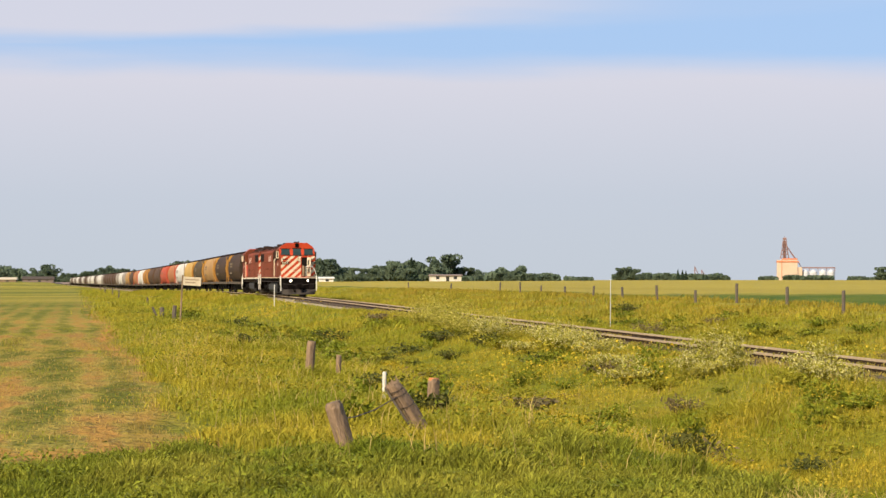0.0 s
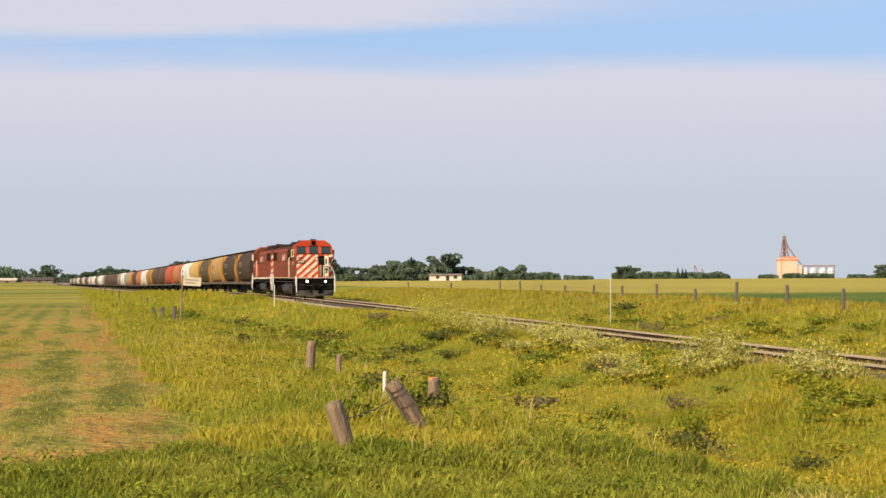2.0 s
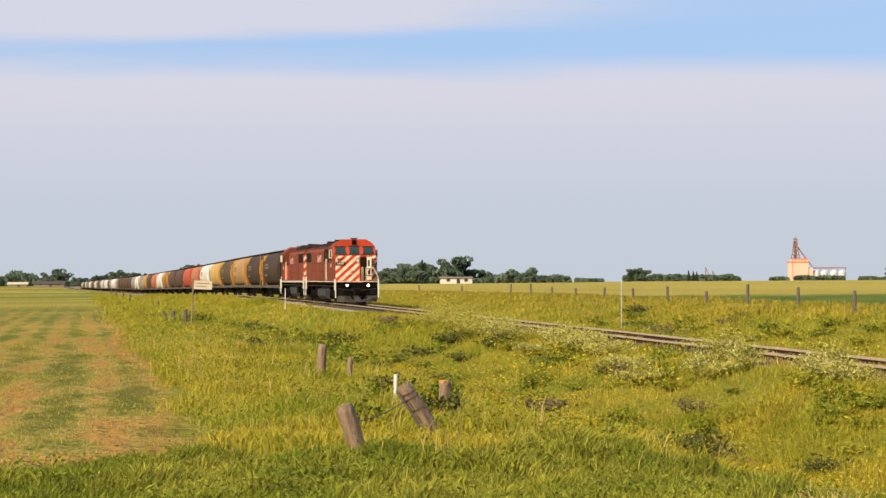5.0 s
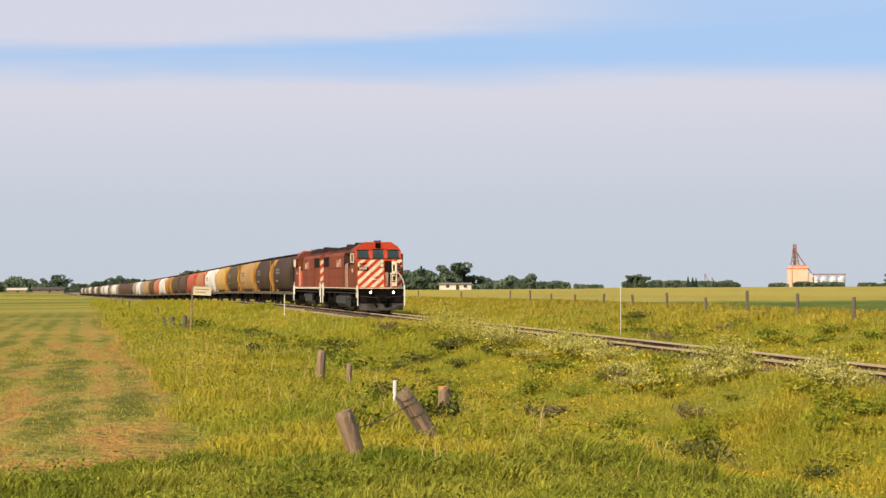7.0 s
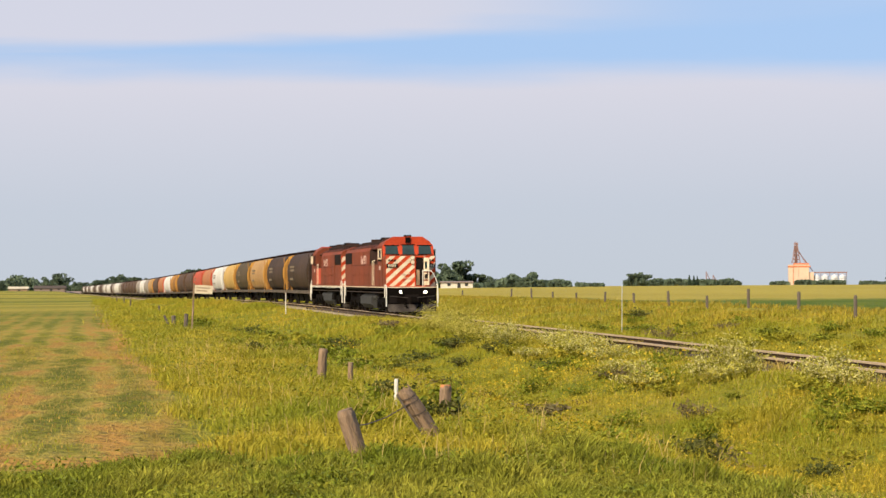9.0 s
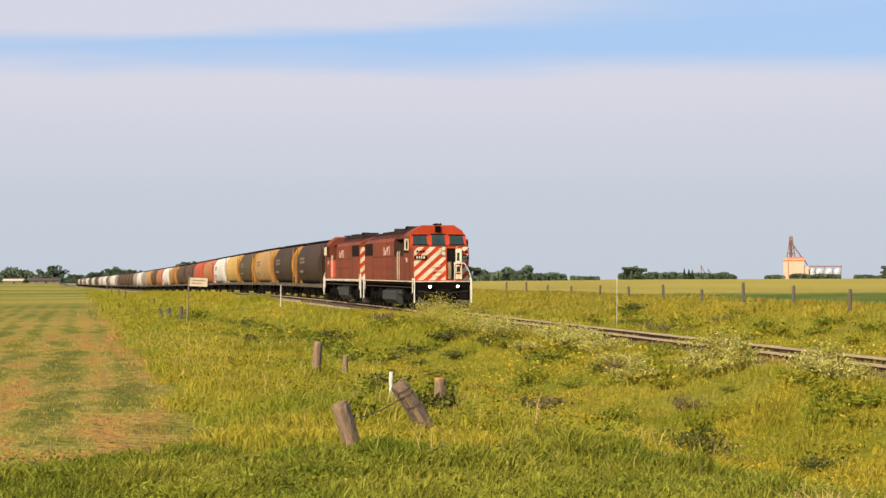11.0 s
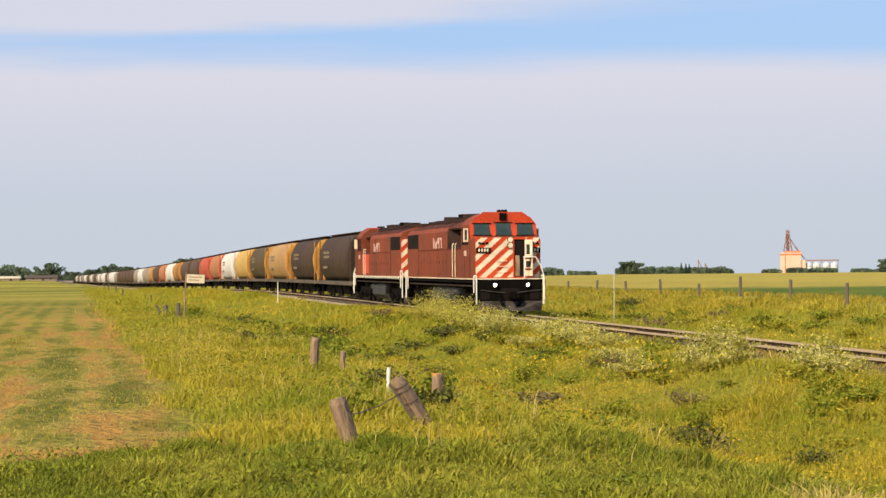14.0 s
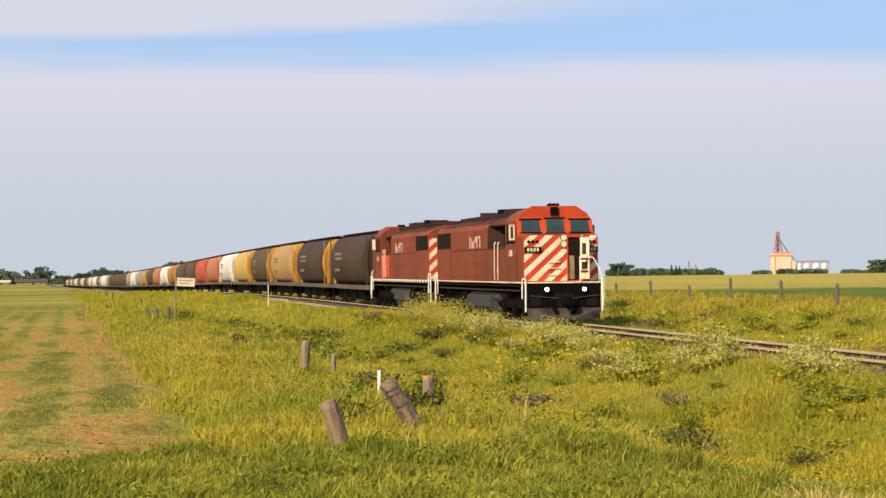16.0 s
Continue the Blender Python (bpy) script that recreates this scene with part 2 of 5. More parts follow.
def ground_material():
    """Grass bank, cut hay strip, blooming field and green strip, laid out along the line."""
    m = bpy.data.materials.new("prairie_ground")
    m.use_nodes = True
    n, l = m.node_tree.nodes, m.node_tree.links
    b = n["Principled BSDF"]
    b.inputs["Roughness"].default_value, b.inputs["Specular IOR Level"].default_value = 0.95, 0.1
    co = n.new("ShaderNodeTexCoord")

    def noise_of(scale, detail, stretch):
        mp = n.new("ShaderNodeMapping")
        mp.inputs["Scale"].default_value = stretch
        l.new(co.outputs["Object"], mp.inputs["Vector"])
        t = n.new("ShaderNodeTexNoise")
        t.inputs["Scale"].default_value, t.inputs["Detail"].default_value = scale, detail
        l.new(mp.outputs["Vector"], t.inputs["Vector"])
        return t.outputs["Fac"]

    def ramp(fac, stops):
        r = n.new("ShaderNodeValToRGB")
        while len(r.color_ramp.elements) < len(stops):
            r.color_ramp.elements.new(0.5)
        for e, (p, c) in zip(r.color_ramp.elements, stops):
            e.position, e.color = p, (*c, 1) if len(c) == 3 else c
        l.new(fac, r.inputs["Fac"])
        return r.outputs["Color"]

    def mixed(fac, a, c):
        x = n.new("ShaderNodeMixRGB")
        l.new(fac, x.inputs["Fac"])
        l.new(a, x.inputs["Color1"])
        l.new(c, x.inputs["Color2"])
        return x.outputs["Color"]

    def math_(op, a, k, c=None):
        x = n.new("ShaderNodeMath")
        x.operation = op
        x.use_clamp = op == "MULTIPLY_ADD"
        l.new(a, x.inputs[0])
        if isinstance(k, (int, float)):
            x.inputs[1].default_value = k
        else:
            l.new(k, x.inputs[1])
        if c is not None:
            x.inputs[2].default_value = c
        return x.outputs["Value"]

    sep = n.new("ShaderNodeSeparateXYZ")
    l.new(co.outputs["Object"], sep.inputs["Vector"])
    along, across = sep.outputs["X"], sep.outputs["Y"]
    wob = math_("MULTIPLY", noise_of(0.35, 4, (0.35, 1, 1)), 1.8)
    v = math_("ADD", across, wob)                       # about 0.9 m more than the true offset
    patches = noise_of(0.22, 5, (0.6, 1.0, 1))
    fine = noise_of(6.0, 6, (1, 1, 1))
    mid = noise_of(1.1, 5, (1, 1, 1))
    grass = ramp(patches, [(0.30, (0.135, 0.155, 0.010)), (0.52, (0.215, 0.198, 0.015)), (0.68, (0.350, 0.240, 0.020))])
    # cut strip: rows along the line, orange stubble between green regrowth
    rows = n.new("ShaderNodeMath")
    rows.operation = "SINE"
    l.new(math_("MULTIPLY", math_("ADD", across, math_("MULTIPLY", noise_of(0.5, 4, (0.22, 1, 1)), 1.3)), 6.0), rows.inputs[0])
    rr = math_("MULTIPLY_ADD", rows.outputs["Value"], 0.13, 0.5)
    broad = math_("MULTIPLY", noise_of(0.45, 4, (0.35, 1.2, 1)), 0.95)
    clots = math_("MULTIPLY", noise_of(2.2, 6, (0.35, 1.0, 1)), 0.75)
    r2 = math_("ADD", math_("ADD", rr, math_("ADD", broad, clots)), -0.85)
    hay = ramp(r2, [(0.32, (0.125, 0.125, 0.012)), (0.43, (0.185, 0.162, 0.020)), (0.54, (0.300, 0.232, 0.042)), (0.70, (0.365, 0.195, 0.042))])
    canola = ramp(noise_of(0.02, 4, (0.3, 1.6, 1)), [(0.35, (0.33, 0.255, 0.045)), (0.65, (0.40, 0.31, 0.055))])
    strip = ramp(patches, [(0.3, (0.070, 0.115, 0.015)), (0.7, (0.140, 0.160, 0.020))])
    ochre = ramp(patches, [(0.3, (0.20, 0.20, 0.022)), (0.55, (0.30, 0.25, 0.034)), (0.75, (0.40, 0.27, 0.05))])
    far_left = ramp(noise_of(0.028, 5, (1.0, 0.30, 1)), [(0.36, (0.125, 0.140, 0.020)), (0.46, (0.220, 0.205, 0.028)), (0.54, (0.310, 0.245, 0.040)), (0.62, (0.45, 0.34, 0.050))])

    def edge(value, at, width):
        return math_("MULTIPLY_ADD", value, 1.0 / width, -(at - width / 2) / width)

    rim = math_("MULTIPLY", edge(v, -17.75, 0.4), math_("MULTIPLY_ADD", noise_of(0.30, 5, (0.6, 1, 1)), 4.5, -1.75))
    stub = n.new("ShaderNodeRGB")
    stub.outputs[0].default_value = (0.45, 0.20, 0.052, 1)
    near_hay = mixed(edge(along, -40.0, 120.0), far_left, mixed(rim, hay, stub.outputs[0]))
    c = mixed(edge(v, -17.2, 0.5), near_hay, grass)
    # a dark margin along the far fence, the blooming field, and a green field nearer the crossing
    c = mixed(edge(v, 9.0, 8.0), c, ochre)
    c = mixed(edge(v, 19.0, 1.5), c, strip)
    c = mixed(edge(v, 23.0, 2.0), c, canola)
    turned = edge(math_("ADD", along, math_("MULTIPLY", across, 0.4)), -62.0, 16.0)
    c = mixed(math_("MULTIPLY", edge(v, 17.0, 1.5), turned), c, strip)
    c = mixed(edge(v, 46.0, 2.5), c, canola)
    hs = n.new("ShaderNodeHueSaturation")
    l.new(c, hs.inputs["Color"])
    k = n.new("ShaderNodeMath")
    k.operation = "MULTIPLY"
    l.new(math_("MULTIPLY_ADD", fine, 0.7, 0.62), k.inputs[0])
    l.new(math_("MULTIPLY_ADD", mid, 0.55, 0.72), k.inputs[1])
    l.new(k.outputs["Value"], hs.inputs["Value"])
    l.new(hs.outputs["Color"], b.inputs["Base Color"])
    bp = n.new("ShaderNodeBump")
    bp.inputs["Strength"].default_value, bp.inputs["Distance"].default_value = 0.9, 0.25
    l.new(math_("ADD", fine, mid), bp.inputs["Height"])
    l.new(bp.outputs["Normal"], b.inputs["Normal"])
    return m


# ---------------------------------------------------------------- helpers
def box(bm, x0, x1, y0, y1, z0, z1, bevel=0.0):
    r = bmesh.ops.create_cube(bm, size=1.0)
    for v in r["verts"]:
        v.co = Vector(((x0 + x1) / 2 + v.co.x * (x1 - x0), (y0 + y1) / 2 + v.co.y * (y1 - y0), (z0 + z1) / 2 + v.co.z * (z1 - z0)))
    if bevel:
        edges = list({e for v in r["verts"] for e in v.link_edges})
        bmesh.ops.bevel(bm, geom=edges, offset=bevel, segments=2, affect="EDGES", profile=0.7)
    return bm


def tube(bm, a, c, r0, r1=None, n=10):
    a, c = Vector(a), Vector(c)
    q = (c - a).to_track_quat("Z", "Y").to_matrix().to_4x4()
    bmesh.ops.create_cone(bm, cap_ends=True, segments=n, radius1=r0, radius2=r0 if r1 is None else r1, depth=(c - a).length,
                          matrix=Matrix.Translation((a + c) / 2) @ q)
    return bm


def loft(bm, rings, cap=True):
    """Rings of equally many points joined into a skin."""
    vs = [[bm.verts.new(p) for p in ring] for ring in rings]
    k = len(vs[0])
    for a, c in zip(vs, vs[1:]):
        for i in range(k):
            bm.faces.new((a[i], a[(i + 1) % k], c[(i + 1) % k], c[i]))
    if cap:
        bm.faces.new(vs[0][::-1])
        bm.faces.new(vs[-1])
    bmesh.ops.recalc_face_normals(bm, faces=bm.faces[:])
    return bm


def as_mesh(name, bm, material):
    me = bpy.data.meshes.new(name)
    bm.to_mesh(me)
    bm.free()
    me.materials.append(material)
    return me


def part(name, bm, material, parent=None, label=""):
    ob = new(name, as_mesh(name, bm, material))
    if parent is not None:
        ob.parent = parent
    if label:
        ob["label"] = label
    return ob


def B():
    return bmesh.new()


def lerp_table(table, x):
    return float(np.interp(x, [p for p, _ in table], [q for _, q in table]))


# ---------------------------------------------------------------- the lie of the land
# The line's own axes: x runs with the train, y to its left, and s = -x counts back from the origin.
LINE = pose(4.95, 81.0, 0, 0, 0, -79.67)
GRADE = [(-300, -0.9), (-90, -0.46), (0, 0.0), (60, 0.31), (110, 0.47), (170, 0.44), (260, 0.10), (400, -0.42), (700, -0.80), (1300, -1.2), (5000, -1.2)]
SECTION = [(-3000, 0.5), (-300, 0.25), (-60, 0.2), (-24, 0.2), (-19, 0.22), (-16.5, 0.27), (-14.8, 0.24), (-13, -0.15), (-10.5, -0.95), (-8.6, -1.25), (-6.6, -1.02),
           (-4.4, -0.42), (-3.2, -0.29), (-1.7, -0.31), (1.7, -0.31), (3.0, -0.32), (4.5, -0.55), (7, -0.45), (10, -0.05), (13, 0.42), (20, 0.48), (45, 0.40), (70, 0.42), (200, 0.75), (500, 1.3), (3000, 1.7)]


def rail_z(s):
    return (lerp_table(GRADE, s - 15) + lerp_table(GRADE, s) + lerp_table(GRADE, s + 15)) / 3


def bend(s):
    """Sideways drift of the line: a slight curve beyond the crest, then straight again."""
    q = max(0.0, s - 130.0)
    return -q * q / 16000.0 if q < 160 else -1.6 - 0.02 * (q - 160)


def bend_turn(s):
    return math.degrees(min(160.0, max(0.0, s - 130.0)) / 8000.0)


def ground_z(s, v):
    v -= bend(s)
    z = (lerp_table(SECTION, v - 0.5) + lerp_table(SECTION, v) + lerp_table(SECTION, v + 0.5)) / 3
    near = max(0.0, 1 - abs(v) / 14.0)
    z += rail_z(s) * min(1.0, near * 2.0) if near > 0 else 0.0
    if v > 8:
        z += min(1.0, (v - 8) / 6) * (0.35 * min(1.0, max(0.0, (s + 20) / 120)))
    if abs(v) < 6 and s > 38:
        z -= 0.06 * min(1.0, (s - 38) / 14.0) * min(1.0, (6 - abs(v)) / 2.0)
    far = max(0.0, min(1.0, (s - 150) / 2200.0))
    z += 1.3 * far * min(1.0, max(0.1, (abs(v) - 8) / 20.0))
    rough = 0.17 if abs(v) > 3.0 else 0.0
    if v < -17.5:
        rough = 0.045
    z += rough * noise.noise((s * 0.4, v * 0.55, 0.0)) + 0.55 * rough * noise.noise((s * 1.2, v * 1.3, 4.0))
    return min(z, 1.80)


def to_line(x, y):
    p = LINE.inverted() @ Vector((x, y, 0))
    return -p.x, p.y


def at_xy(x, y, dz=0.0, turn=0.0):
    """World pose on the ground at plan place x, y."""
    s, v = to_line(x, y)
    return pose(x, y, ground_z(s, v) + dz, 0, 0, turn)


def make_ground():
    ss = np.unique(np.concatenate([np.arange(-110, -40, 0.5), np.arange(-40, 60, 0.9), np.arange(60, 200, 3.0), np.arange(200, 600, 15), np.geomspace(600, 4300, 40)]))
    vv = np.unique(np.concatenate([-np.geomspace(60, 3000, 24), np.arange(-60, -26, 2.0), np.arange(-26, 16, 0.5), np.arange(16, 60, 2.0), np.geomspace(60, 3000, 30)]))
    verts = [(-s, v, ground_z(s, v)) for s in ss for v in vv]
    k = len(vv)
    faces = [(i * k + j, i * k + j + 1, (i + 1) * k + j + 1, (i + 1) * k + j) for i in range(len(ss) - 1) for j in range(k - 1)]
    me = bpy.data.meshes.new("ground")
    me.from_pydata(verts, [], faces)
    for p in me.polygons:
        p.use_smooth = True
    me.materials.append(ground_material())
    ob = new("ground", me)
    ob.matrix_world = LINE
    me.update()
    me.flip_normals()
    return tagged(ob, "rolling prairie ground with grassy banks, cut hay strip and fields", "ground", kind="structure")


make_ground()


# ---------------------------------------------------------------- the railway
def strip_mesh(name, section, s0, s1, step, material, parent=None, jitter=0.0, z_of=rail_z):
    """A section (y, z) swept along the line."""
    rng = random.Random(7)
    bm = B()
    rings = []
    n = int((s1 - s0) / step)
    for i in range(n + 1):
        s = s0 + (s1 - s0) * i / n
        rings.append([(-s, y + bend(s) + rng.uniform(-jitter, jitter), z + z_of(s) + rng.uniform(-jitter, jitter) * 0.4) for y, z in section])
    loft(bm, rings)
    return part(name, bm, material, parent)


def make_track():
    bed = strip_mesh("ballast", [(-2.9, -0.62), (-2.3, -0.45), (-1.55, -0.33), (-1.1, -0.27), (0, -0.20), (1.1, -0.27), (1.55, -0.33), (2.3, -0.45), (2.9, -0.62), (0, -0.9)],
                     -110, 1700, 1.0, M_BALLAST, None, 0.05)
    bed.matrix_world = LINE
    tagged(bed, "pale crushed stone ballast bed under the rails", "ballast", kind="stuff")
    root = new("railway_track")
    root.matrix_world = LINE
    tagged(root, "single line of rusty steel rails on weathered timber ties", "railway track", kind="structure")
    # the web's dark colour paints the shadow line below the pale head
    web = [(-0.07, -0.17), (-0.07, -0.15), (-0.012, -0.13), (-0.012, -0.055), (0.012, -0.055), (0.012, -0.13), (0.07, -0.15), (0.07, -0.17)]
    head = [(-0.037, -0.06), (-0.037, -0.004), (-0.03, 0.0), (0.03, 0.0), (0.037, -0.004), (0.037, -0.06)]
    for c in (-0.7525, 0.7525):
        rail = strip_mesh("rail", [(c + y, z) for y, z in web], -110, 1700, 10.0, M_RUST_SHADE, root)
        strip_mesh("rail_head", [(c + y, z) for y, z in head], -110, 1700, 10.0, M_STEEL, rail)
    bm = B()
    box(bm, -0.115, 0.115, -1.3, 1.3, -0.36, -0.162, 0.012)
    tie = as_mesh("tie", bm, M_TIE)
    rng = random.Random(3)
    for i in range(290):
        s = -72 + i * 0.56
        ob = new("tie", tie)
        ob.parent = root
        ob.matrix_local = pose(-s, rng.uniform(-0.04, 0.04), rail_z(s) + rng.uniform(-0.012, 0.012), 0, 0, rng.uniform(-1.2, 1.2))


make_track()


# ---------------------------------------------------------------- the train
TRAIN = []
HW = 1.56          # half the body's width


def stripes(bm, x, y0, y1, z0, z1, pitch, width, lean, thick=0.006):
    """Slanting bands on an end wall at x, cut to the wall's edges."""
    z = z0 - abs(lean) * (y1 - y0) - pitch
    while z < z1 + pitch:
        dz = lean * (y1 - y0)
        za, zb = (z, z + dz) if lean > 0 else (z - dz, z)
        vs = [bm.verts.new((x + d, y, q)) for d in (0, thick) for y, q in ((y0, za), (y1, zb), (y1, zb + width), (y0, za + width))]
        for f in ((3, 2, 1, 0), (4, 5, 6, 7), (0, 1, 5, 4), (1, 2, 6, 5), (2, 3, 7, 6), (3, 0, 4, 7)):
            bm.faces.new([vs[i] for i in f])
        z += pitch
    for co, no in (((0, 0, z0), (0, 0, -1)), ((0, 0, z1), (0, 0, 1))):
        g = bm.verts[:] + bm.edges[:] + bm.faces[:]
        r = bmesh.ops.bisect_plane(bm, geom=g, plane_co=co, plane_no=no, clear_outer=True)
        bmesh.ops.holes_fill(bm, edges=[e for e in r["geom_cut"] if isinstance(e, bmesh.types.BMEdge)])
    bmesh.ops.recalc_face_normals(bm, faces=bm.faces[:])
    return bm


def hood_ring(x, w, zt, shoulder=0.55, zb=1.66):
    return [(x, -w, zb), (x, -w, zt - 0.50), (x, -w + 0.16, zt - 0.27), (x, -shoulder, zt), (x, shoulder, zt), (x, w - 0.16, zt - 0.27), (x, w, zt - 0.50), (x, w, zb)]


def wheelset(parent, x, r=0.5):
    for y in (-0.76, 0.76):
        bm = B()
        q = math.copysign(0.1, y)
        tube(bm, (0, -0.065, 0), (0, 0.065, 0), r, n=20)
        tube(bm, (0, -q - 0.015, 0), (0, -q + 0.015, 0), r + 0.03, n=20)
        tube(bm, (0, -0.09, 0), (0, 0.09, 0), 0.14, n=10)
        for k in range(4):
            a = k * 1.5708
            tube(bm, (math.cos(a) * 0.3, -0.075, math.sin(a) * 0.3), (math.cos(a) * 0.3, 0.075, math.sin(a) * 0.3), 0.06, n=6)
        part("wheel", bm, M_WHEEL, parent).location = (x, y, r)


def make_loco(label, cab_lit):
    root = new("locomotive")
    tagged(root, label, "locomotive", "locomotives at the head of the train")
    # frame and pilot
    bm = B()
    box(bm, -9.9, 9.9, -0.85, 0.85, 1.02, 1.60, 0.03)
    for y in (-1.50, 1.50):
        box(bm, -9.9, 9.9, y - 0.03, y + 0.03, 1.46, 1.605)
    for k in range(13):
        box(bm, -9.3 + k * 1.55 - 0.04, -9.3 + k * 1.55 + 0.04, -1.46, 1.46, 1.34, 1.60)
    box(bm, 9.62, 9.95, -1.5, 1.5, 0.60, 1.605, 0.03)
    box(bm, -9.95, -9.62, -1.5, 1.5, 0.55, 1.60, 0.03)
    part("underframe", bm, M_BLACK, root, "black steel underframe and pilot")
    bm = B()
    box(bm, -9.9, 9.9, -HW - 0.02, HW + 0.02, 1.61, 1.66)
    part("deck", bm, M_CREAM, root, "cream-edged walkway deck")
    for e in (1, -1):
        bm = B()
        vs = [(9.96, -1.5, 0.62), (9.96, 1.5, 0.62), (10.0, 1.45, 0.18), (10.32, 0.25, 0.16), (10.32, -0.25, 0.16), (10.0, -1.45, 0.18)]
        vs = [bm.verts.new((e * a, b_, c)) for a, b_, c in vs]
        back = [bm.verts.new((v.co.x - e * 0.05, v.co.y, v.co.z)) for v in vs]
        bm.faces.new(vs)
        bm.faces.new(back[::-1])
        for i in range(6):
            bm.faces.new((vs[i], vs[(i + 1) % 6], back[(i + 1) % 6], back[i]))
        bmesh.ops.recalc_face_normals(bm, faces=bm.faces[:])
        part("snow_plow", bm, M_PLOW, root, "pale scuffed steel plow")
        bm = B()
        box(bm, e * 10.15 - 0.32, e * 10.15 + 0.32, -0.13, 0.13, 0.78, 1.02, 0.05)
        box(bm, e * 10.45 - 0.1, e * 10.45 + 0.1, -0.2, 0.2, 0.72, 1.08, 0.06)
        part("coupler", bm, M_BLACK, root)
        # corner steps and grab rails
        for y in (-1.44, 1.44):
            for k in range(4):
                bm = B()
                box(bm, e * 9.55 - 0.22, e * 9.55 + 0.22, y - 0.12, y + 0.12, 0.42 + k * 0.3, 0.46 + k * 0.3)
                part("step", bm, M_BLACK, root)
            bm = B()
            yy = y * 1.085
            tall = 1.78 if e > 0 else 1.98
            tube(bm, (e * 9.98, yy, 0.48), (e * 9.98, yy, tall - 0.1), 0.035, n=6)
            tube(bm, (e * 9.98, yy, tall - 0.1), (e * 9.88, yy, tall), 0.03, n=6)
            tube(bm, (e * 9.88, yy, tall), (e * 9.42, yy, tall), 0.03, n=6)
            tube(bm, (e * 9.42, yy, tall), (e * 9.36, yy, tall - 0.1), 0.03, n=6)
            tube(bm, (e * 9.36, yy, tall - 0.1), (e * 9.36, yy, 1.0), 0.03, n=6)
            part("grab_rail", bm, M_WHITE, root, "white painted grab rail")
    # ditch lamps, bell cord and hoses below the nose
    for y in (-0.72, 0.80):
        bm = B()
        tube(bm, (9.9, y, 1.36), (10.08, y, 1.36), 0.11, 0.13, 14)
        housing = part("ditch_light", bm, M_BLACK, root)
        bm = B()
        tube(bm, (10.082, y, 1.36), (10.10, y, 1.36), 0.076, n=14)
        part("lens", bm, M_LAMP if cab_lit else M_LENS, housing, "lit round ditch light lens")
    for y in (-0.5, -0.4, 0.42, 0.52):
        bm = B()
        tube(bm, (9.98, y, 0.98), (10.12, y, 0.6), 0.03, n=6)
        tube(bm, (10.12, y, 0.6), (10.06, y * 0.7, 0.38), 0.03, n=6)
        part("air_hose", bm, M_BLACK, root)
    for x, z in ((10.02, 1.12),):
        bm = B()
        tube(bm, (x, -1.4, z), (x, -0.25, z - 0.12), 0.022, n=6)
        tube(bm, (x, 0.25, z - 0.12), (x, 1.4, z), 0.022, n=6)
        part("uncoupling_lever", bm, M_PLOW, root)
    for y in (-1.15, 1.15):
        bm = B()
        box(bm, 9.95, 9.98, y - 0.22, y + 0.22, 0.7, 1.15, 0.01)
        part("pilot_recess", bm, M_GRILLE_SHADE, root, "dark footstep recess")
    bm = B()
    box(bm, 9.952, 9.975, -0.42, 0.42, 0.66, 1.2, 0.02)
    part("coupler_pocket", bm, M_GRILLE_SHADE, root)
    # long hood, full width, with sloped shoulders
    bm = B()
    loft(bm, [hood_ring(-9.45, HW, 4.40), hood_ring(-6.0, HW, 4.42), hood_ring(2.5, HW, 4.42), hood_ring(2.6, HW - 0.01, 4.42)])
    part("long_hood", bm, M_RED, root, "weathered brick-red full-width hood")
    bm = B()
    top = [(-HW + 0.14, 4.165), (-0.56, 4.44), (0.56, 4.44), (HW - 0.14, 4.165), (HW - 0.2, 4.08), (-HW + 0.2, 4.08)]
    loft(bm, [[(x, y, z) for y, z in top] for x in (-7.9, 2.58)])
    part("hood_roof", bm, M_HOODTOP, root, "sooty dark hood roof")
    for x in (-7.85, -5.85, -0.95, 1.6):
        bm = B()
        ridge = [(-HW + 0.10, 4.15), (-0.57, 4.475), (0.57, 4.475), (HW - 0.10, 4.15), (HW - 0.2, 4.07), (-HW + 0.2, 4.07)]
        loft(bm, [[(q, y, z) for y, z in ridge] for q in (x - 0.05, x + 0.05)])
        part("roof_seam", bm, M_ROOF, root)
    # hood drawn in towards the cab, over a full-width lower body
    # dark colour stands for intake grilles and for the roof overhang's shadow
    bm = B()
    loft(bm, [hood_ring(2.6, HW - 0.03, 4.41, 0.55, 3.12), hood_ring(3.5, 1.0, 4.40, 0.5, 3.12), hood_ring(6.35, 0.95, 4.38, 0.5, 3.12)])
    part("tapered_bay", bm, M_ROOF, root, "hood taper behind the cab, dark with grilles and painted shade")
    bm = B()
    box(bm, 2.6, 6.35, -HW, HW, 1.66, 3.05)
    part("lower_bay", bm, M_RED, root)
    # ledge coloured dark as the shaded floor of the notch
    for e in (-1, 1):
        bm = B()
        loft(bm, [[(2.65, e * (HW - 0.05), 3.05), (6.3, e * (HW - 0.05), 3.05), (6.3, e * 0.9, 3.16), (2.65, e * 1.5, 3.09)],
                  [(2.65, e * (HW - 0.05), 3.02), (6.3, e * (HW - 0.05), 3.02), (6.3, e * 0.9, 3.02), (2.65, e * 1.5, 3.02)]])
        part("taper_ledge", bm, M_HOODTOP, root, "dark ledge under the hood taper, shade put in its colour")
    bm = B()
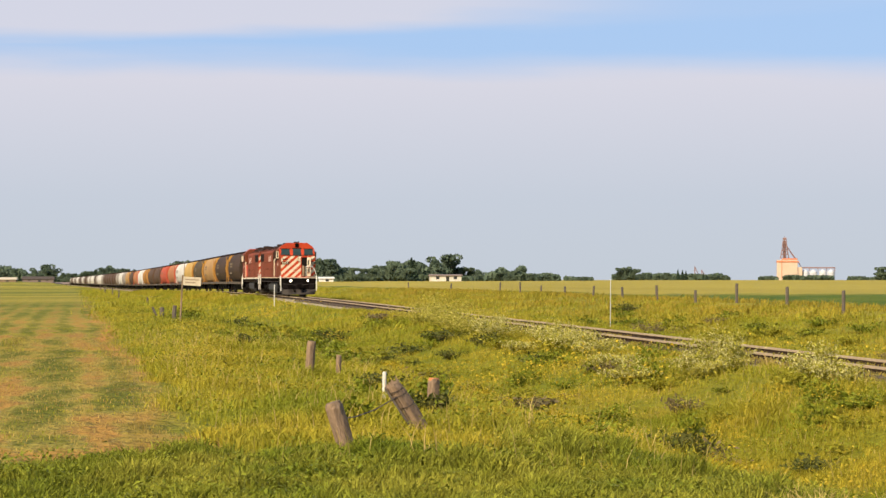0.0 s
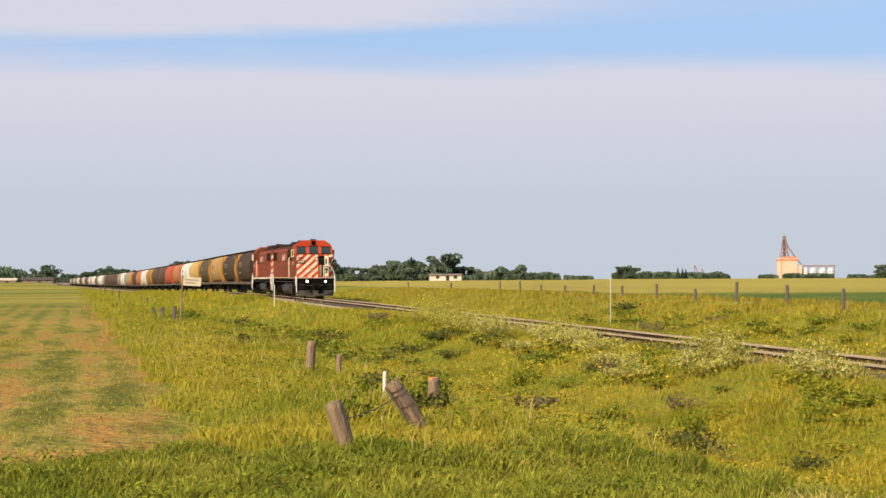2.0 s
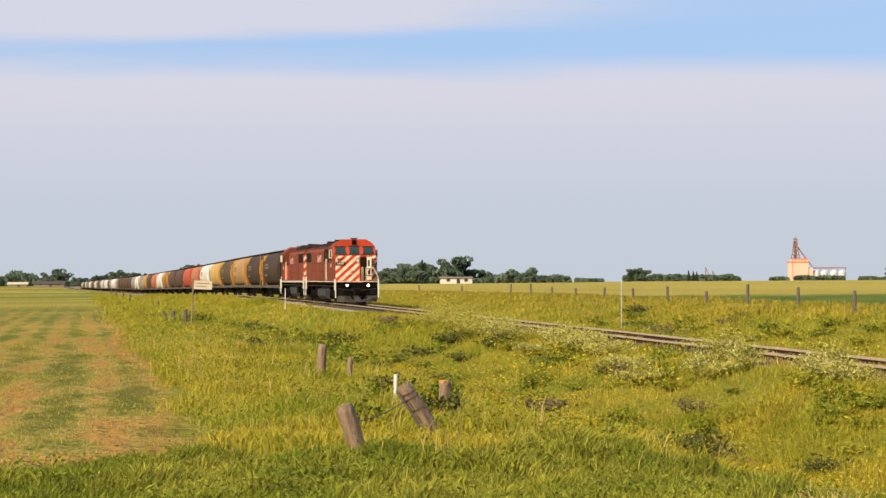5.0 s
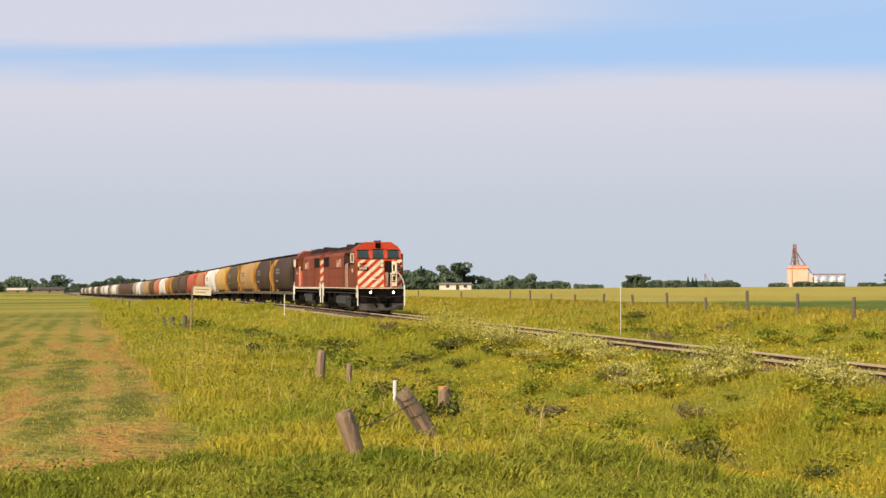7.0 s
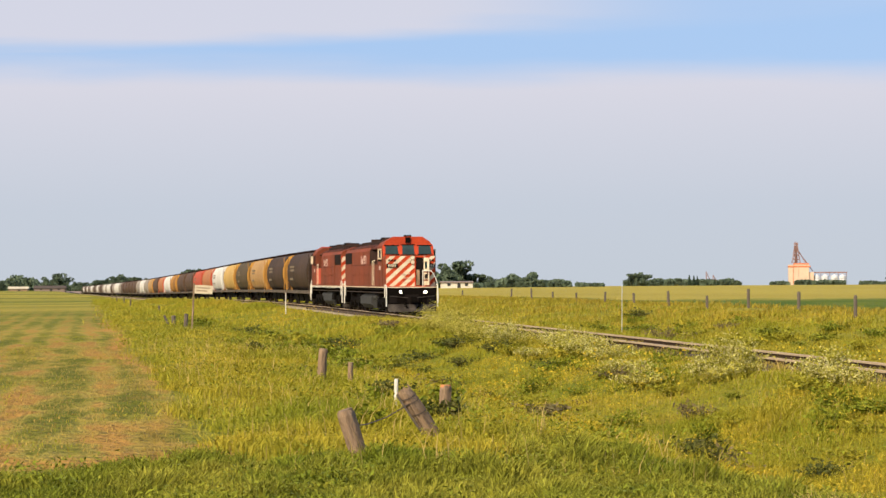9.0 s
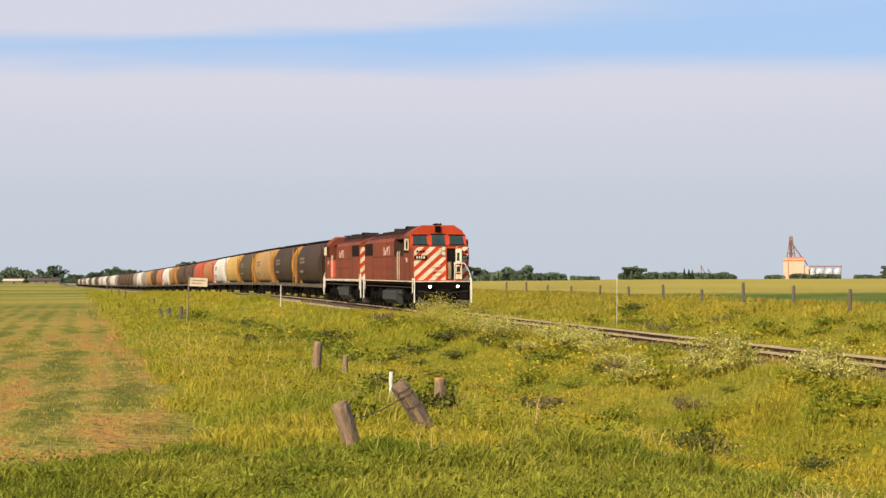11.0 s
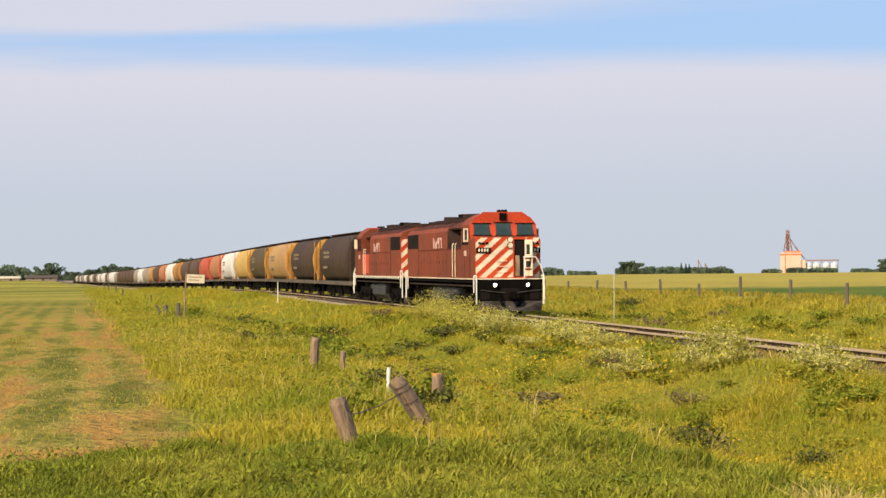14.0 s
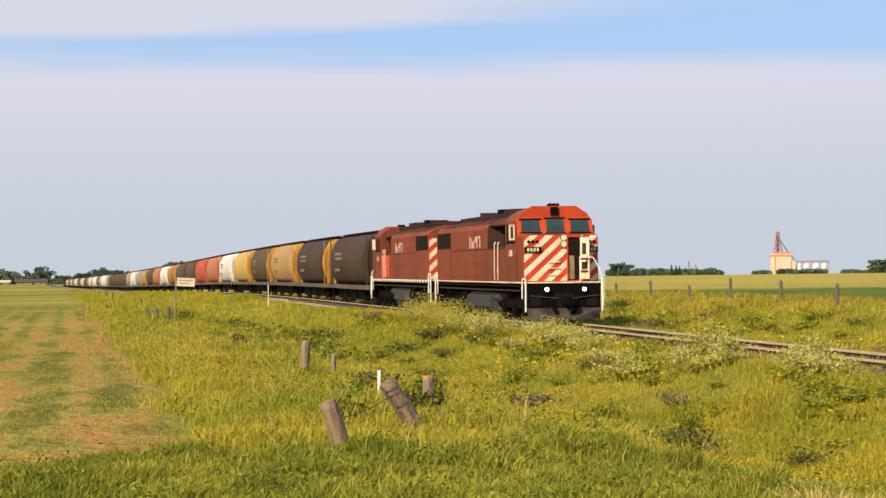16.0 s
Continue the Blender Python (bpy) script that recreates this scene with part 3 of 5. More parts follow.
    roof = [(-HW + 0.05, 4.02), (-0.9, 4.34), (0.9, 4.34), (HW - 0.05, 4.02), (HW - 0.1, 3.96), (-HW + 0.1, 3.96)]
    loft(bm, [[(x, y * k, z + 0.04) for y, z in roof] for x, k in ((2.62, 1.0), (4.4, 0.92), (6.34, 0.86))])
    part("taper_roof", bm, M_HOODTOP, root, "sooty roof over the hood taper")
    # cab with raked front and nose
    bm = B()
    loft(bm, [hood_ring(6.3, HW, 4.62, 0.95), hood_ring(8.34, HW, 4.66, 0.95)])
    bm.faces.ensure_lookup_table()
    part("cab", bm, M_RED, root, "brick-red cab sides")
    bm = B()
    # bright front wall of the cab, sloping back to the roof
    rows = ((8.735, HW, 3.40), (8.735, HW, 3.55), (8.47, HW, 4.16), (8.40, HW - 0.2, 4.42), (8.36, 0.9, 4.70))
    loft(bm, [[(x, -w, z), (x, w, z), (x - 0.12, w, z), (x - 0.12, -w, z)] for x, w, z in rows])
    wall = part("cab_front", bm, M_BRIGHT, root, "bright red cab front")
    bm = B()
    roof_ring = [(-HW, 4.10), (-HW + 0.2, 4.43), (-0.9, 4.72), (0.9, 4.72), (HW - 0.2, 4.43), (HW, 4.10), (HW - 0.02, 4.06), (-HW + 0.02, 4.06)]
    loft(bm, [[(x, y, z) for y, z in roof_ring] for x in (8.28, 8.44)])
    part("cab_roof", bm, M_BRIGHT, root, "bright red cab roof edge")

    def pane(name, y0, y1, z0, z1):
        def fx(z):
            return 8.735 - (z - 3.55) * 0.434 + 0.012
        bm = B()
        a = [(fx(z0), y0, z0), (fx(z0), y1, z0), (fx(z1), y1 - 0.03, z1), (fx(z1), y0 + 0.03, z1)]
        loft(bm, [a, [(x - 0.03, y, z) for x, y, z in a]])
        p = part(name, bm, M_GLASS, wall, "dark windshield glass")
        bm = B()
        g = 0.055
        box(bm, fx(z0) - 0.01, fx(z0) + 0.02, y0 - g, y1 + g, z0 - g, z0)
        part("gasket", bm, M_BLACK, wall)
        bm = B()
        box(bm, fx(z1) - 0.01, fx(z1) + 0.02, y0 - g, y1 + g, z1, z1 + g)
        part("gasket", bm, M_BLACK, wall)
        return p

    pane("windshield", -1.42, -0.62, 3.66, 4.16)
    pane("windshield", -0.38, 0.38, 3.64, 4.20)
    pane("windshield", 0.62, 1.42, 3.66, 4.16)
    # nose
    bm = B()
    nose = [(-HW, 1.66), (-HW, 3.44), (-HW + 0.06, 3.56), (-0.5, 3.60), (0.5, 3.60), (HW - 0.06, 3.56), (HW, 3.44), (HW, 1.66)]
    loft(bm, [[(x, y * k, z) for y, z in nose] for x, k in ((8.55, 1.0), (9.36, 1.0), (9.45, 0.97))])
    part("nose", bm, M_RED, root, "brick-red short nose")
    bm = B()
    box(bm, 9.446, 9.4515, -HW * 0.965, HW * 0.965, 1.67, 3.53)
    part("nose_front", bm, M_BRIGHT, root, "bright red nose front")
    bm = B()
    stripes(bm, 9.4535, -1.49, 0.28, 1.70, 3.52, 0.58, 0.29, 0.90)
    part("nose_stripe", bm, M_CREAM, root, "slanting white warning stripes")
    bm = B()
    stripes(bm, 9.4535, 0.84, 1.49, 1.70, 3.52, 0.58, 0.29, 0.90)
    part("nose_stripe", bm, M_CREAM, root, "slanting white warning stripes")
    # no real hole: a plate on the wall carries the doorway's shade
    bm = B()
    box(bm, 9.4535, 9.459, 0.30, 0.80, 1.72, 3.44)
    doorway = part("doorway", bm, M_GRILLE_SHADE, root, "dark plate painted as the shaded nose doorway")
    bm = B()
    box(bm, 9.455, 9.52, 0.25, 0.30, 1.70, 3.46)
    box(bm, 9.455, 9.52, 0.25, 0.84, 3.44, 3.50)
    part("door_frame", bm, M_BRIGHT, doorway)
    bm = B()
    box(bm, 9.459, 9.475, 0.36, 0.56, 1.76, 2.7)
    part("nose_locker", bm, M_POST, doorway, "pale locker inside the nose")
    # door swung open about its hinge
    swing = pose(9.47, 0.82, 0, 0, 0, 26)

    def hung(bm):
        bmesh.ops.transform(bm, matrix=swing, verts=bm.verts[:])
        return bm

    door = part("nose_door", hung(box(B(), 0.0, 0.54, -0.025, 0.025, 1.76, 3.42, 0.015)), M_CREAM, root, "pale nose door swung open")
    part("door_window", hung(box(B(), 0.14, 0.38, -0.036, -0.02, 2.75, 3.2)), M_GLASS, door)
    for z in (2.02, 2.52):
        part("door_rib", hung(box(B(), 0.05, 0.5, -0.04, -0.02, z, z + 0.09)), M_RED, door)
    part("door_panel", hung(box(B(), 0.1, 0.45, -0.035, -0.02, 2.15, 2.45)), M_PLOW, door, "scuffed lower panel")
    part("door_handle", hung(tube(B(), (0.47, -0.07, 2.35), (0.47, -0.07, 2.68), 0.02, n=6)), M_BLACK, door)
    # rail beside the front steps
    bm = B()
    way = [(9.98, 0.62, 2.62), (9.98, 1.2, 2.62), (9.99, 1.45, 2.2), (9.99, 1.58, 1.75), (9.99, 1.60, 0.7)]
    for p0, p1 in zip(way, way[1:]):
        tube(bm, p0, p1, 0.026, n=6)
    tube(bm, (9.98, 0.66, 1.66), (9.98, 0.66, 2.62), 0.022, n=6)
    part("step_rail", bm, M_WHITE, root, "white rail bent down beside the steps")
    for z in (3.16, 3.42):
        bm = B()
        tube(bm, (9.45, 0.12, z), (9.53, 0.12, z), 0.135, 0.145, 14)
        hl = part("headlight", bm, M_BLACK, root)
        bm = B()
        tube(bm, (9.532, 0.12, z), (9.545, 0.12, z), 0.12, n=14)
        part("lens", bm, M_CREAM, hl, "round headlight lens")
    for y in (-1.14, 1.2):
        bm = B()
        box(bm, 9.45, 9.53, y - 0.33, y + 0.33, 2.84, 3.06, 0.02)
        nb = part("number_board", bm, M_BLACK, root, "black number board with pale bars")
        for k in range(4):
            bm = B()
            box(bm, 9.532, 9.537, y - 0.24 + k * 0.13, y - 0.16 + k * 0.13, 2.88, 3.02)
            part("number_bar", bm, M_CREAM, nb)
        bm = B()
        for k in (-0.17, 0.0, 0.17):
            tube(bm, (9.45, y + k, 3.27), (9.50, y + k, 3.27), 0.06, n=8)
        part("class_lights", bm, M_BLACK, root)
    # grab irons over the nose face
    for z in (1.95, 2.2, 2.45):
        bm = B()
        tube(bm, (9.52, -0.5, z), (9.52, -0.05, z), 0.018, n=5)
        for y in (-0.5, -0.05):
            tube(bm, (9.44, y, z), (9.52, y, z), 0.018, n=5)
        part("grab_iron", bm, M_CREAM, root)
    bm = B()
    tube(bm, (8.0, 0.0, 4.60), (8.0, 0.0, 4.76), 0.05, n=6)
    for y in (-0.16, 0.0, 0.16):
        tube(bm, (7.9, y, 4.77), (8.42, y, 4.77), 0.03, 0.07, 8)
    box(bm, 8.36, 8.52, -0.16, 0.16, 4.34, 4.68, 0.03)
    part("horn", bm, M_BLACK, root, "dark multi-chime horn")
    # sides
    for e in (-1, 1):
        y = e * HW
        # closed matte panel; the dark of the cab interior is its colour
        bm = B()
        box(bm, 6.45, 8.06, y - 0.014, y + 0.014, 3.22, 3.99)
        win = part("cab_window", bm, M_GRILLE_SHADE, root, "cab side window, its unlit interior painted on a flat panel")
        for xa, xb in ((6.52, 6.6), (7.27, 7.33), (8.0, 8.08)):
            bm = B()
            box(bm, xa, xb, y - 0.03, y + 0.03, 3.3, 4.06)
            part("window_bar", bm, M_RED, win)
        bm = B()
        box(bm, 8.06, 8.11, y + e * 0.03, y + e * 0.22, 3.36, 3.96, 0.02)
        mirror = part("wind_deflector", bm, M_CREAM, root, "cream framed mirror and wind deflector")
        bm = B()
        lo, hi = sorted((y + e * 0.07, y + e * 0.18))
        box(bm, 8.105, 8.116, lo, hi, 3.42, 3.90)
        part("mirror_pane", bm, M_TANK, mirror)
        bm = B()
        box(bm, 6.4, 8.15, y - 0.02, y + 0.035 * e + 0.02, 3.99, 4.05)
        part("drip_rail", bm, M_RED, root)
        bm = B()
        box(bm, -9.25, -5.9, y - 0.012, y + 0.012, 3.16, 3.9)
        grille = part("radiator_intake", bm, M_GRILLE_SHADE, root, "black radiator intake grille")
        for k in range(7):
            bm = B()
            box(bm, -9.2, -5.95, y - 0.022, y + 0.022, 3.22 + k * 0.1, 3.245 + k * 0.1)
            part("louvre", bm, M_ROOF, grille)
        # filter panels set on the drawn-in hood
        for xa, xb in ((3.6, 4.85), (4.95, 6.2)):
            bm = B()
            lo, hi = sorted((e * 0.9, e * 1.03))
            box(bm, xa, xb, lo, hi, 3.2, 3.86, 0.01)
            part("air_filter", bm, M_GRILLE_SHADE, root, "black air filter grille")
        # side doors
        for k in range(9):
            bm = B()
            box(bm, -5.7 + k * 0.92, -4.82 + k * 0.92, y - 0.014, y + 0.014, 1.85, 2.98, 0.01)
            hd = part("hood_door", bm, M_RED, root)
            bm = B()
            box(bm, -4.98 + k * 0.92, -4.93 + k * 0.92, y - 0.024, y + 0.024, 2.34, 2.50)
            part("latch", bm, M_ROOF, hd)
        bm = B()
        box(bm, -5.75, 6.3, y - 0.02, y + 0.02, 3.03, 3.055)
        part("belt_rib", bm, M_HOODTOP, root, "dark rib along the hood side")
        for x in (-5.8, 0.15):
            bm = B()
            box(bm, x - 0.02, x + 0.02, y - 0.018, y + 0.018, 1.68, 3.9)
            part("panel_seam", bm, M_HOODTOP, root)
        bm = B()
        box(bm, 6.5, 7.15, y - 0.016, y + 0.016, 1.72, 3.05, 0.01)
        part("cab_door", bm, M_RED, root)
        for x in (4.35, 5.05):
            bm = B()
            tube(bm, (x, y + e * 0.06, 1.72), (x, y + e * 0.06, 3.25), 0.022, n=6)
            tube(bm, (x, y + e * 0.06, 3.25), (x, y, 3.32), 0.022, n=6)
            part("hand_rail", bm, M_CREAM, root)
        # lettering drawn as plain pale bars
        for k, (w, za, zb) in enumerate(((0.10, 3.12, 3.64), (0.22, 3.54, 3.64), (0.10, 3.12, 3.64), (0.20, 3.36, 3.64), (0.09, 3.12, 3.5), (0.16, 3.12, 3.42), (0.08, 3.12, 3.6), (0.08, 3.12, 3.64))):
            bm = B()
            box(bm, -0.2 + e * (-1.2 + k * 0.32), -0.2 + e * (-1.2 + k * 0.32) + w, y - 0.018, y + 0.018, za, zb)
            part("lettering_bar", bm, M_PALE_LETTER, root)
        bm = B()
        box(bm, 6.9, 7.6, y - 0.016, y + 0.016, 2.7, 2.95)
        part("number_plate", bm, M_PALE_LETTER, root)
    # trailing end wall
    bm = B()
    box(bm, -9.50, -9.45, -HW + 0.02, HW - 0.02, 1.66, 3.76)
    part("end_wall", bm, M_BRIGHT, root, "bright red hood end")
    bm = B()
    for v in stripes(bm, 9.506, -HW + 0.03, HW - 0.03, 1.70, 3.74, 0.62, 0.31, 0.9).verts:
        v.co.x, v.co.y = -v.co.x, -v.co.y
    part("end_stripe", bm, M_CREAM, root, "slanting white warning stripes")
    # roof
    bm = B()
    box(bm, -5.2, 4.7, -0.72, 0.72, 4.36, 4.60, 0.06)
    part("dynamic_brake_hatch", bm, M_ROOF, root, "sooty raised roof hatch")
    bm = B()
    for i, x in enumerate((-8.6, -7.5, -6.4)):
        tube(bm, (x, 0, 4.40), (x, 0, 4.62), 0.52, n=18)
    part("radiator_fans", bm, M_ROOF, root)
    for x in (-4.0, 1.2, 2.6):
        bm = B()
        tube(bm, (x, 0, 4.58), (x, 0, 4.78), 0.5, n=18)
        part("roof_fan", bm, M_ROOF, root)
    bm = B()
    box(bm, -1.5, -0.6, -0.22, 0.22, 4.58, 4.86, 0.03)
    part("exhaust_stack", bm, M_BLACK, root)
    # air reservoirs and boxes under the walkway
    for e in (-1, 1):
        bm = B()
        tube(bm, (2.75, e * 1.18, 0.98), (4.0, e * 1.18, 0.98), 0.17, n=12)
        part("air_reservoir", bm, M_TANK, root, "grey air reservoir")
        bm = B()
        box(bm, -4.1, -2.9, e * 1.25 - 0.16, e * 1.25 + 0.16, 0.62, 1.16, 0.03)
        part("battery_box", bm, M_BLACK, root)
        bm = B()
        tube(bm, (-9.2, e * 1.47, 1.30), (9.2, e * 1.47, 1.30), 0.035, n=6)
        part("brake_pipe", bm, M_WHEEL, root)
    # tank and trucks
    bm = B()
    tank = [(-1.1, 1.2), (-1.42, 1.0), (-1.42, 0.55), (-1.15, 0.28), (1.15, 0.28), (1.42, 0.55), (1.42, 1.0), (1.1, 1.2)]
    loft(bm, [[(x, y, z) for y, z in tank] for x in (-2.7, 2.5)])
    part("fuel_tank", bm, M_TANK, root, "grey fuel tank")
    for c in (-6.5, 6.5):
        bm = B()
        for y in (-1.12, 1.12):
            box(bm, c - 2.6, c + 2.6, y - 0.12, y + 0.12, 0.55, 0.95, 0.05)
            for k in (-1.9, 0, 1.9):
                box(bm, c + k - 0.22, c + k + 0.22, y - 0.2, y + 0.2, 0.34, 0.72, 0.04)
            tube(bm, (c - 1.2, y * 1.12, 1.15), (c - 0.6, y * 1.12, 1.15), 0.17, n=8)
        box(bm, c - 0.7, c + 0.7, -1.1, 1.1, 0.6, 1.2)
        truck = part("truck", bm, M_BLACK, root, "dusty three-axle truck")
        for k in (-1.9, 0, 1.9):
            wheelset(truck, c + k, 0.51)
    return root


lead = make_loco("lead brick-red diesel locomotive with white slanted nose stripes and lit lamps", True)
TRAIN.append((lead, 9.45, 0.0))
trail = copy_thing(lead, Matrix())
tagged(trail, "second brick-red diesel locomotive running cab backwards, white striped end", "locomotive")
TRAIN.append((trail, 30.75, 180.0))
for k in range(24):
    for y in (-HW * 1.014, HW * 1.014):
        bm = B()
        box(bm, -9.6 + k * 0.82, -9.38 + k * 0.82, y - 0.016, y + 0.016, 1.52, 1.64)
        part("edge_mark", bm, M_WHITE, trail)
bm = B()
box(bm, 3.1, 6.0, HW + 0.002, HW + 0.016, 1.80, 2.98)
part("repainted_panel", bm, M_BRIGHT, trail, "fresh bright red repainted panel")
bm = B()
box(bm, 3.1, 6.0, -HW - 0.016, -HW - 0.002, 1.80, 2.98)
part("repainted_panel", bm, M_BRIGHT, trail, "fresh bright red repainted panel")


def car_side(x, w=1.60, z0=1.22, z1=4.25):
    """Bulging section of a cylindrical hopper."""
    ring = []
    for i in range(9):
        a = -1 + 2 * i / 8.0
        ring.append((x, -w + 0.52 * abs(a) ** 2.1, (z0 + z1) / 2 + a * (z1 - z0) / 2))
    ring += [(x, -0.6, z1 + 0.16), (x, 0.6, z1 + 0.16)]
    return ring + [(px, -py, pz) for px, py, pz in ring[8::-1]]


def hopper_meshes(paint, ends):
    """The parts of one covered hopper, as (name, mesh, label, children)."""
    out = []
    bm = B()
    loft(bm, [car_side(x, w, z0, z1) for x, w, z0, z1 in ((-8.02, 1.60, 1.26, 4.25), (-7.6, 1.60, 1.22, 4.25), (7.6, 1.60, 1.22, 4.25), (8.02, 1.60, 1.26, 4.25))])
    for f in bm.faces:
        f.smooth = abs(f.normal.x) < 0.5
    out.append(("hopper_body", as_mesh("hopper_body", bm, paint), "rounded steel hopper body", None))
    for e in (-1, 1):
        bm = B()
        loft(bm, [car_side(e * 8.024, 1.57, 1.32, 4.22), car_side(e * 8.12, 1.50, 1.5, 4.16), car_side(e * 8.16, 1.3, 1.8, 4.0)])
        out.append(("end_bulkhead", as_mesh("end_bulkhead", bm, ends), "rounded end bulkhead", None))
        bm = B()
        for y in (-1.3, 1.3):
            box(bm, e * 9.0 - 0.05, e * 9.0 + 0.05, y - 0.07, y + 0.07, 1.2, 2.3)
        box(bm, e * 9.0 - 0.05, e * 9.0 + 0.05, -1.35, 1.35, 2.2, 2.3)
        for y in (-0.8, 0.8):
            vs = [(e * 8.98, y - 0.06, 1.25), (e * 8.98, y + 0.06, 1.25), (e * 8.12, y + 0.06, 3.4), (e * 8.12, y - 0.06, 3.4)]
            loft(bm, [vs, [(x - e * 0.14, y_, z) for x, y_, z in vs]])
        out.append(("end_frame", as_mesh("end_frame", bm, ends), "end posts and braces", None))
        bm = B()
        for k in range(8):
            box(bm, e * 8.5 - 0.2, e * 8.5 + 0.2, -1.5, -1.47, 1.3 + k * 0.37, 1.33 + k * 0.37)
        for x in (8.3, 8.7):
            box(bm, e * x - 0.02, e * x + 0.02, -1.5, -1.47, 0.9, 4.2)
        out.append(("ladder", as_mesh("ladder", bm, ends), "", None))
        bm = B()
        box(bm, e * 9.4 - 0.5, e * 9.4 + 0.5, -0.12, 0.12, 0.78, 1.0, 0.03)
        out.append(("coupler", as_mesh("coupler", bm, M_BLACK), "", None))
    bm = B()
    for y in (-1.5, 1.5):
        box(bm, -9.1, 9.1, y - 0.06, y + 0.06, 0.98, 1.24)
    for x in (-9.05, 9.05):
        box(bm, x - 0.1, x + 0.1, -1.5, 1.5, 0.98, 1.24)
    out.append(("side_sill", as_mesh("side_sill", bm, M_SILL), "", None))
    bm = B()
    box(bm, -8.4, 8.4, -0.12, 0.12, 4.41, 4.56)
    box(bm, -9.1, 9.1, -0.62, -0.30, 4.56, 4.60)
    box(bm, -9.1, 9.1, 0.30, 0.62, 4.56, 4.60)
    for k in range(9):
        box(bm, -8.0 + k * 2 - 0.05, -8.0 + k * 2 + 0.05, -0.65, 0.65, 4.40, 4.56)
    out.append(("running_board", as_mesh("running_board", bm, M_ROOF), "dark rooftop walkway", None))
    # chutes made wide and black to give the deep shade under the car
    for x in (-4.1, 0.0, 4.1):
        bm = B()
        top = [(x - 2.04, -1.35, 1.25), (x + 2.04, -1.35, 1.25), (x + 2.04, 1.35, 1.25), (x - 2.04, 1.35, 1.25)]
        low = [(x - 1.55, -1.1, 0.32), (x + 1.55, -1.1, 0.32), (x + 1.55, 1.1, 0.32), (x - 1.55, 1.1, 0.32)]
        loft(bm, [low, top])
        out.append(("discharge_chute", as_mesh("discharge_chute", bm, M_BLACK), "dark discharge chute, widened to fill in the shade below", None))
    # sill widened and boxes added to close bright gaps with shadow-dark filling
    bm = B()
    box(bm, -9.0, 9.0, -0.35, 0.35, 0.62, 1.1)
    box(bm, -8.6, 8.6, -1.2, 1.2, 1.0, 1.22)
    for x in (-2.05, 2.05):
        box(bm, x - 0.5, x + 0.5, -0.9, 0.9, 0.4, 0.95)
    out.append(("centre_sill", as_mesh("centre_sill", bm, M_BLACK), "black centre sill with added boxes for the shade beneath", None))
    for c in (-6.9, 6.9):
        bm = B()
        for y in (-1.0, 1.0):
            box(bm, c - 1.2, c + 1.2, y - 0.09, y + 0.09, 0.45, 0.68, 0.04)
            box(bm, c - 0.4, c + 0.4, y - 0.1, y + 0.1, 0.32, 0.85, 0.04)
        box(bm, c - 0.25, c + 0.25, -1.1, 1.1, 0.6, 0.98)
        wheels = []
        for k in (-0.87, 0.87):
            for y in (-0.76, 0.76):
                wm = B()
                tube(wm, (0, -0.065, 0), (0, 0.065, 0), 0.44, n=16)
                tube(wm, (0, -0.10, 0), (0, 0.10, 0), 0.12, n=8)
                for h in range(3):
                    a = h * 2.094
                    tube(wm, (math.cos(a) * 0.26, -0.07, math.sin(a) * 0.26), (math.cos(a) * 0.26, 0.07, math.sin(a) * 0.26), 0.06, n=6)
                wheels.append(("wheel", as_mesh("wheel", wm, M_WHEEL), (c + k, y, 0.44)))
        out.append(("truck", as_mesh("truck", bm, M_BLACK), "dark two-axle truck", wheels))
    return out


def put_hopper(meshes, label, marks):
    root = new("grain_hopper")
    tagged(root, label, "hopper car", "grain hoppers in the train")
    for name, me, lab, kids in meshes:
        ob = new(name, me)
        ob.parent = root
        if lab:
            ob["label"] = lab
        for kn, km, place in kids or ():
            k = new(kn, km)
            k.parent = ob
            k.location = place
    if marks:
        rng = random.Random(len(label))
        for e in (-1, 1):
            for row, z in enumerate((3.25, 2.95, 2.2)):
                for k in range(3 if row < 2 else 2):
                    bm = B()
                    x = -5.6 + k * 1.15 + rng.uniform(0, 0.2)
                    box(bm, x, x + 0.9, e * 1.575 - 0.03, e * 1.575 + 0.03, z - 0.09, z + 0.09)
                    part("lettering_bar", bm, marks, root)
    return root


def car_paint(name, base, second, amount=0.7):
    return mat(name, base, 0.7, second, 0.5, amount, 10.0, stretch=(1, 1, 0.3), spec=0.1)


P_DARK = car_paint("brown_black_car_paint", (0.036, 0.024, 0.017), (0.070, 0.040, 0.025))
P_OLIVE = car_paint("olive_brown_car_paint", (0.058, 0.045, 0.022), (0.095, 0.06, 0.03))
P_BROWN = car_paint("red_brown_car_paint", (0.095, 0.055, 0.034), (0.055, 0.035, 0.025))
P_TAN = car_paint("tan_car_paint", (0.36, 0.215, 0.085), (0.26, 0.145, 0.06))
P_YELLOW = car_paint("wheat_yellow_car_paint", (0.45, 0.29, 0.09), (0.35, 0.21, 0.065))
P_GOLD = car_paint("golden_car_paint", (0.43, 0.215, 0.045), (0.15, 0.062, 0.022), 0.95)
P_WHITE = car_paint("white_car_paint", (0.56, 0.54, 0.50), (0.42, 0.37, 0.31))
P_ORANGE = car_paint("orange_car_paint", (0.36, 0.15, 0.065), (0.27, 0.11, 0.05))
P_RED = car_paint("red_car_paint", (0.40, 0.075, 0.04), (0.28, 0.06, 0.035))
P_GREY = car_paint("grey_car_paint", (0.27, 0.235, 0.20), (0.19, 0.155, 0.125))
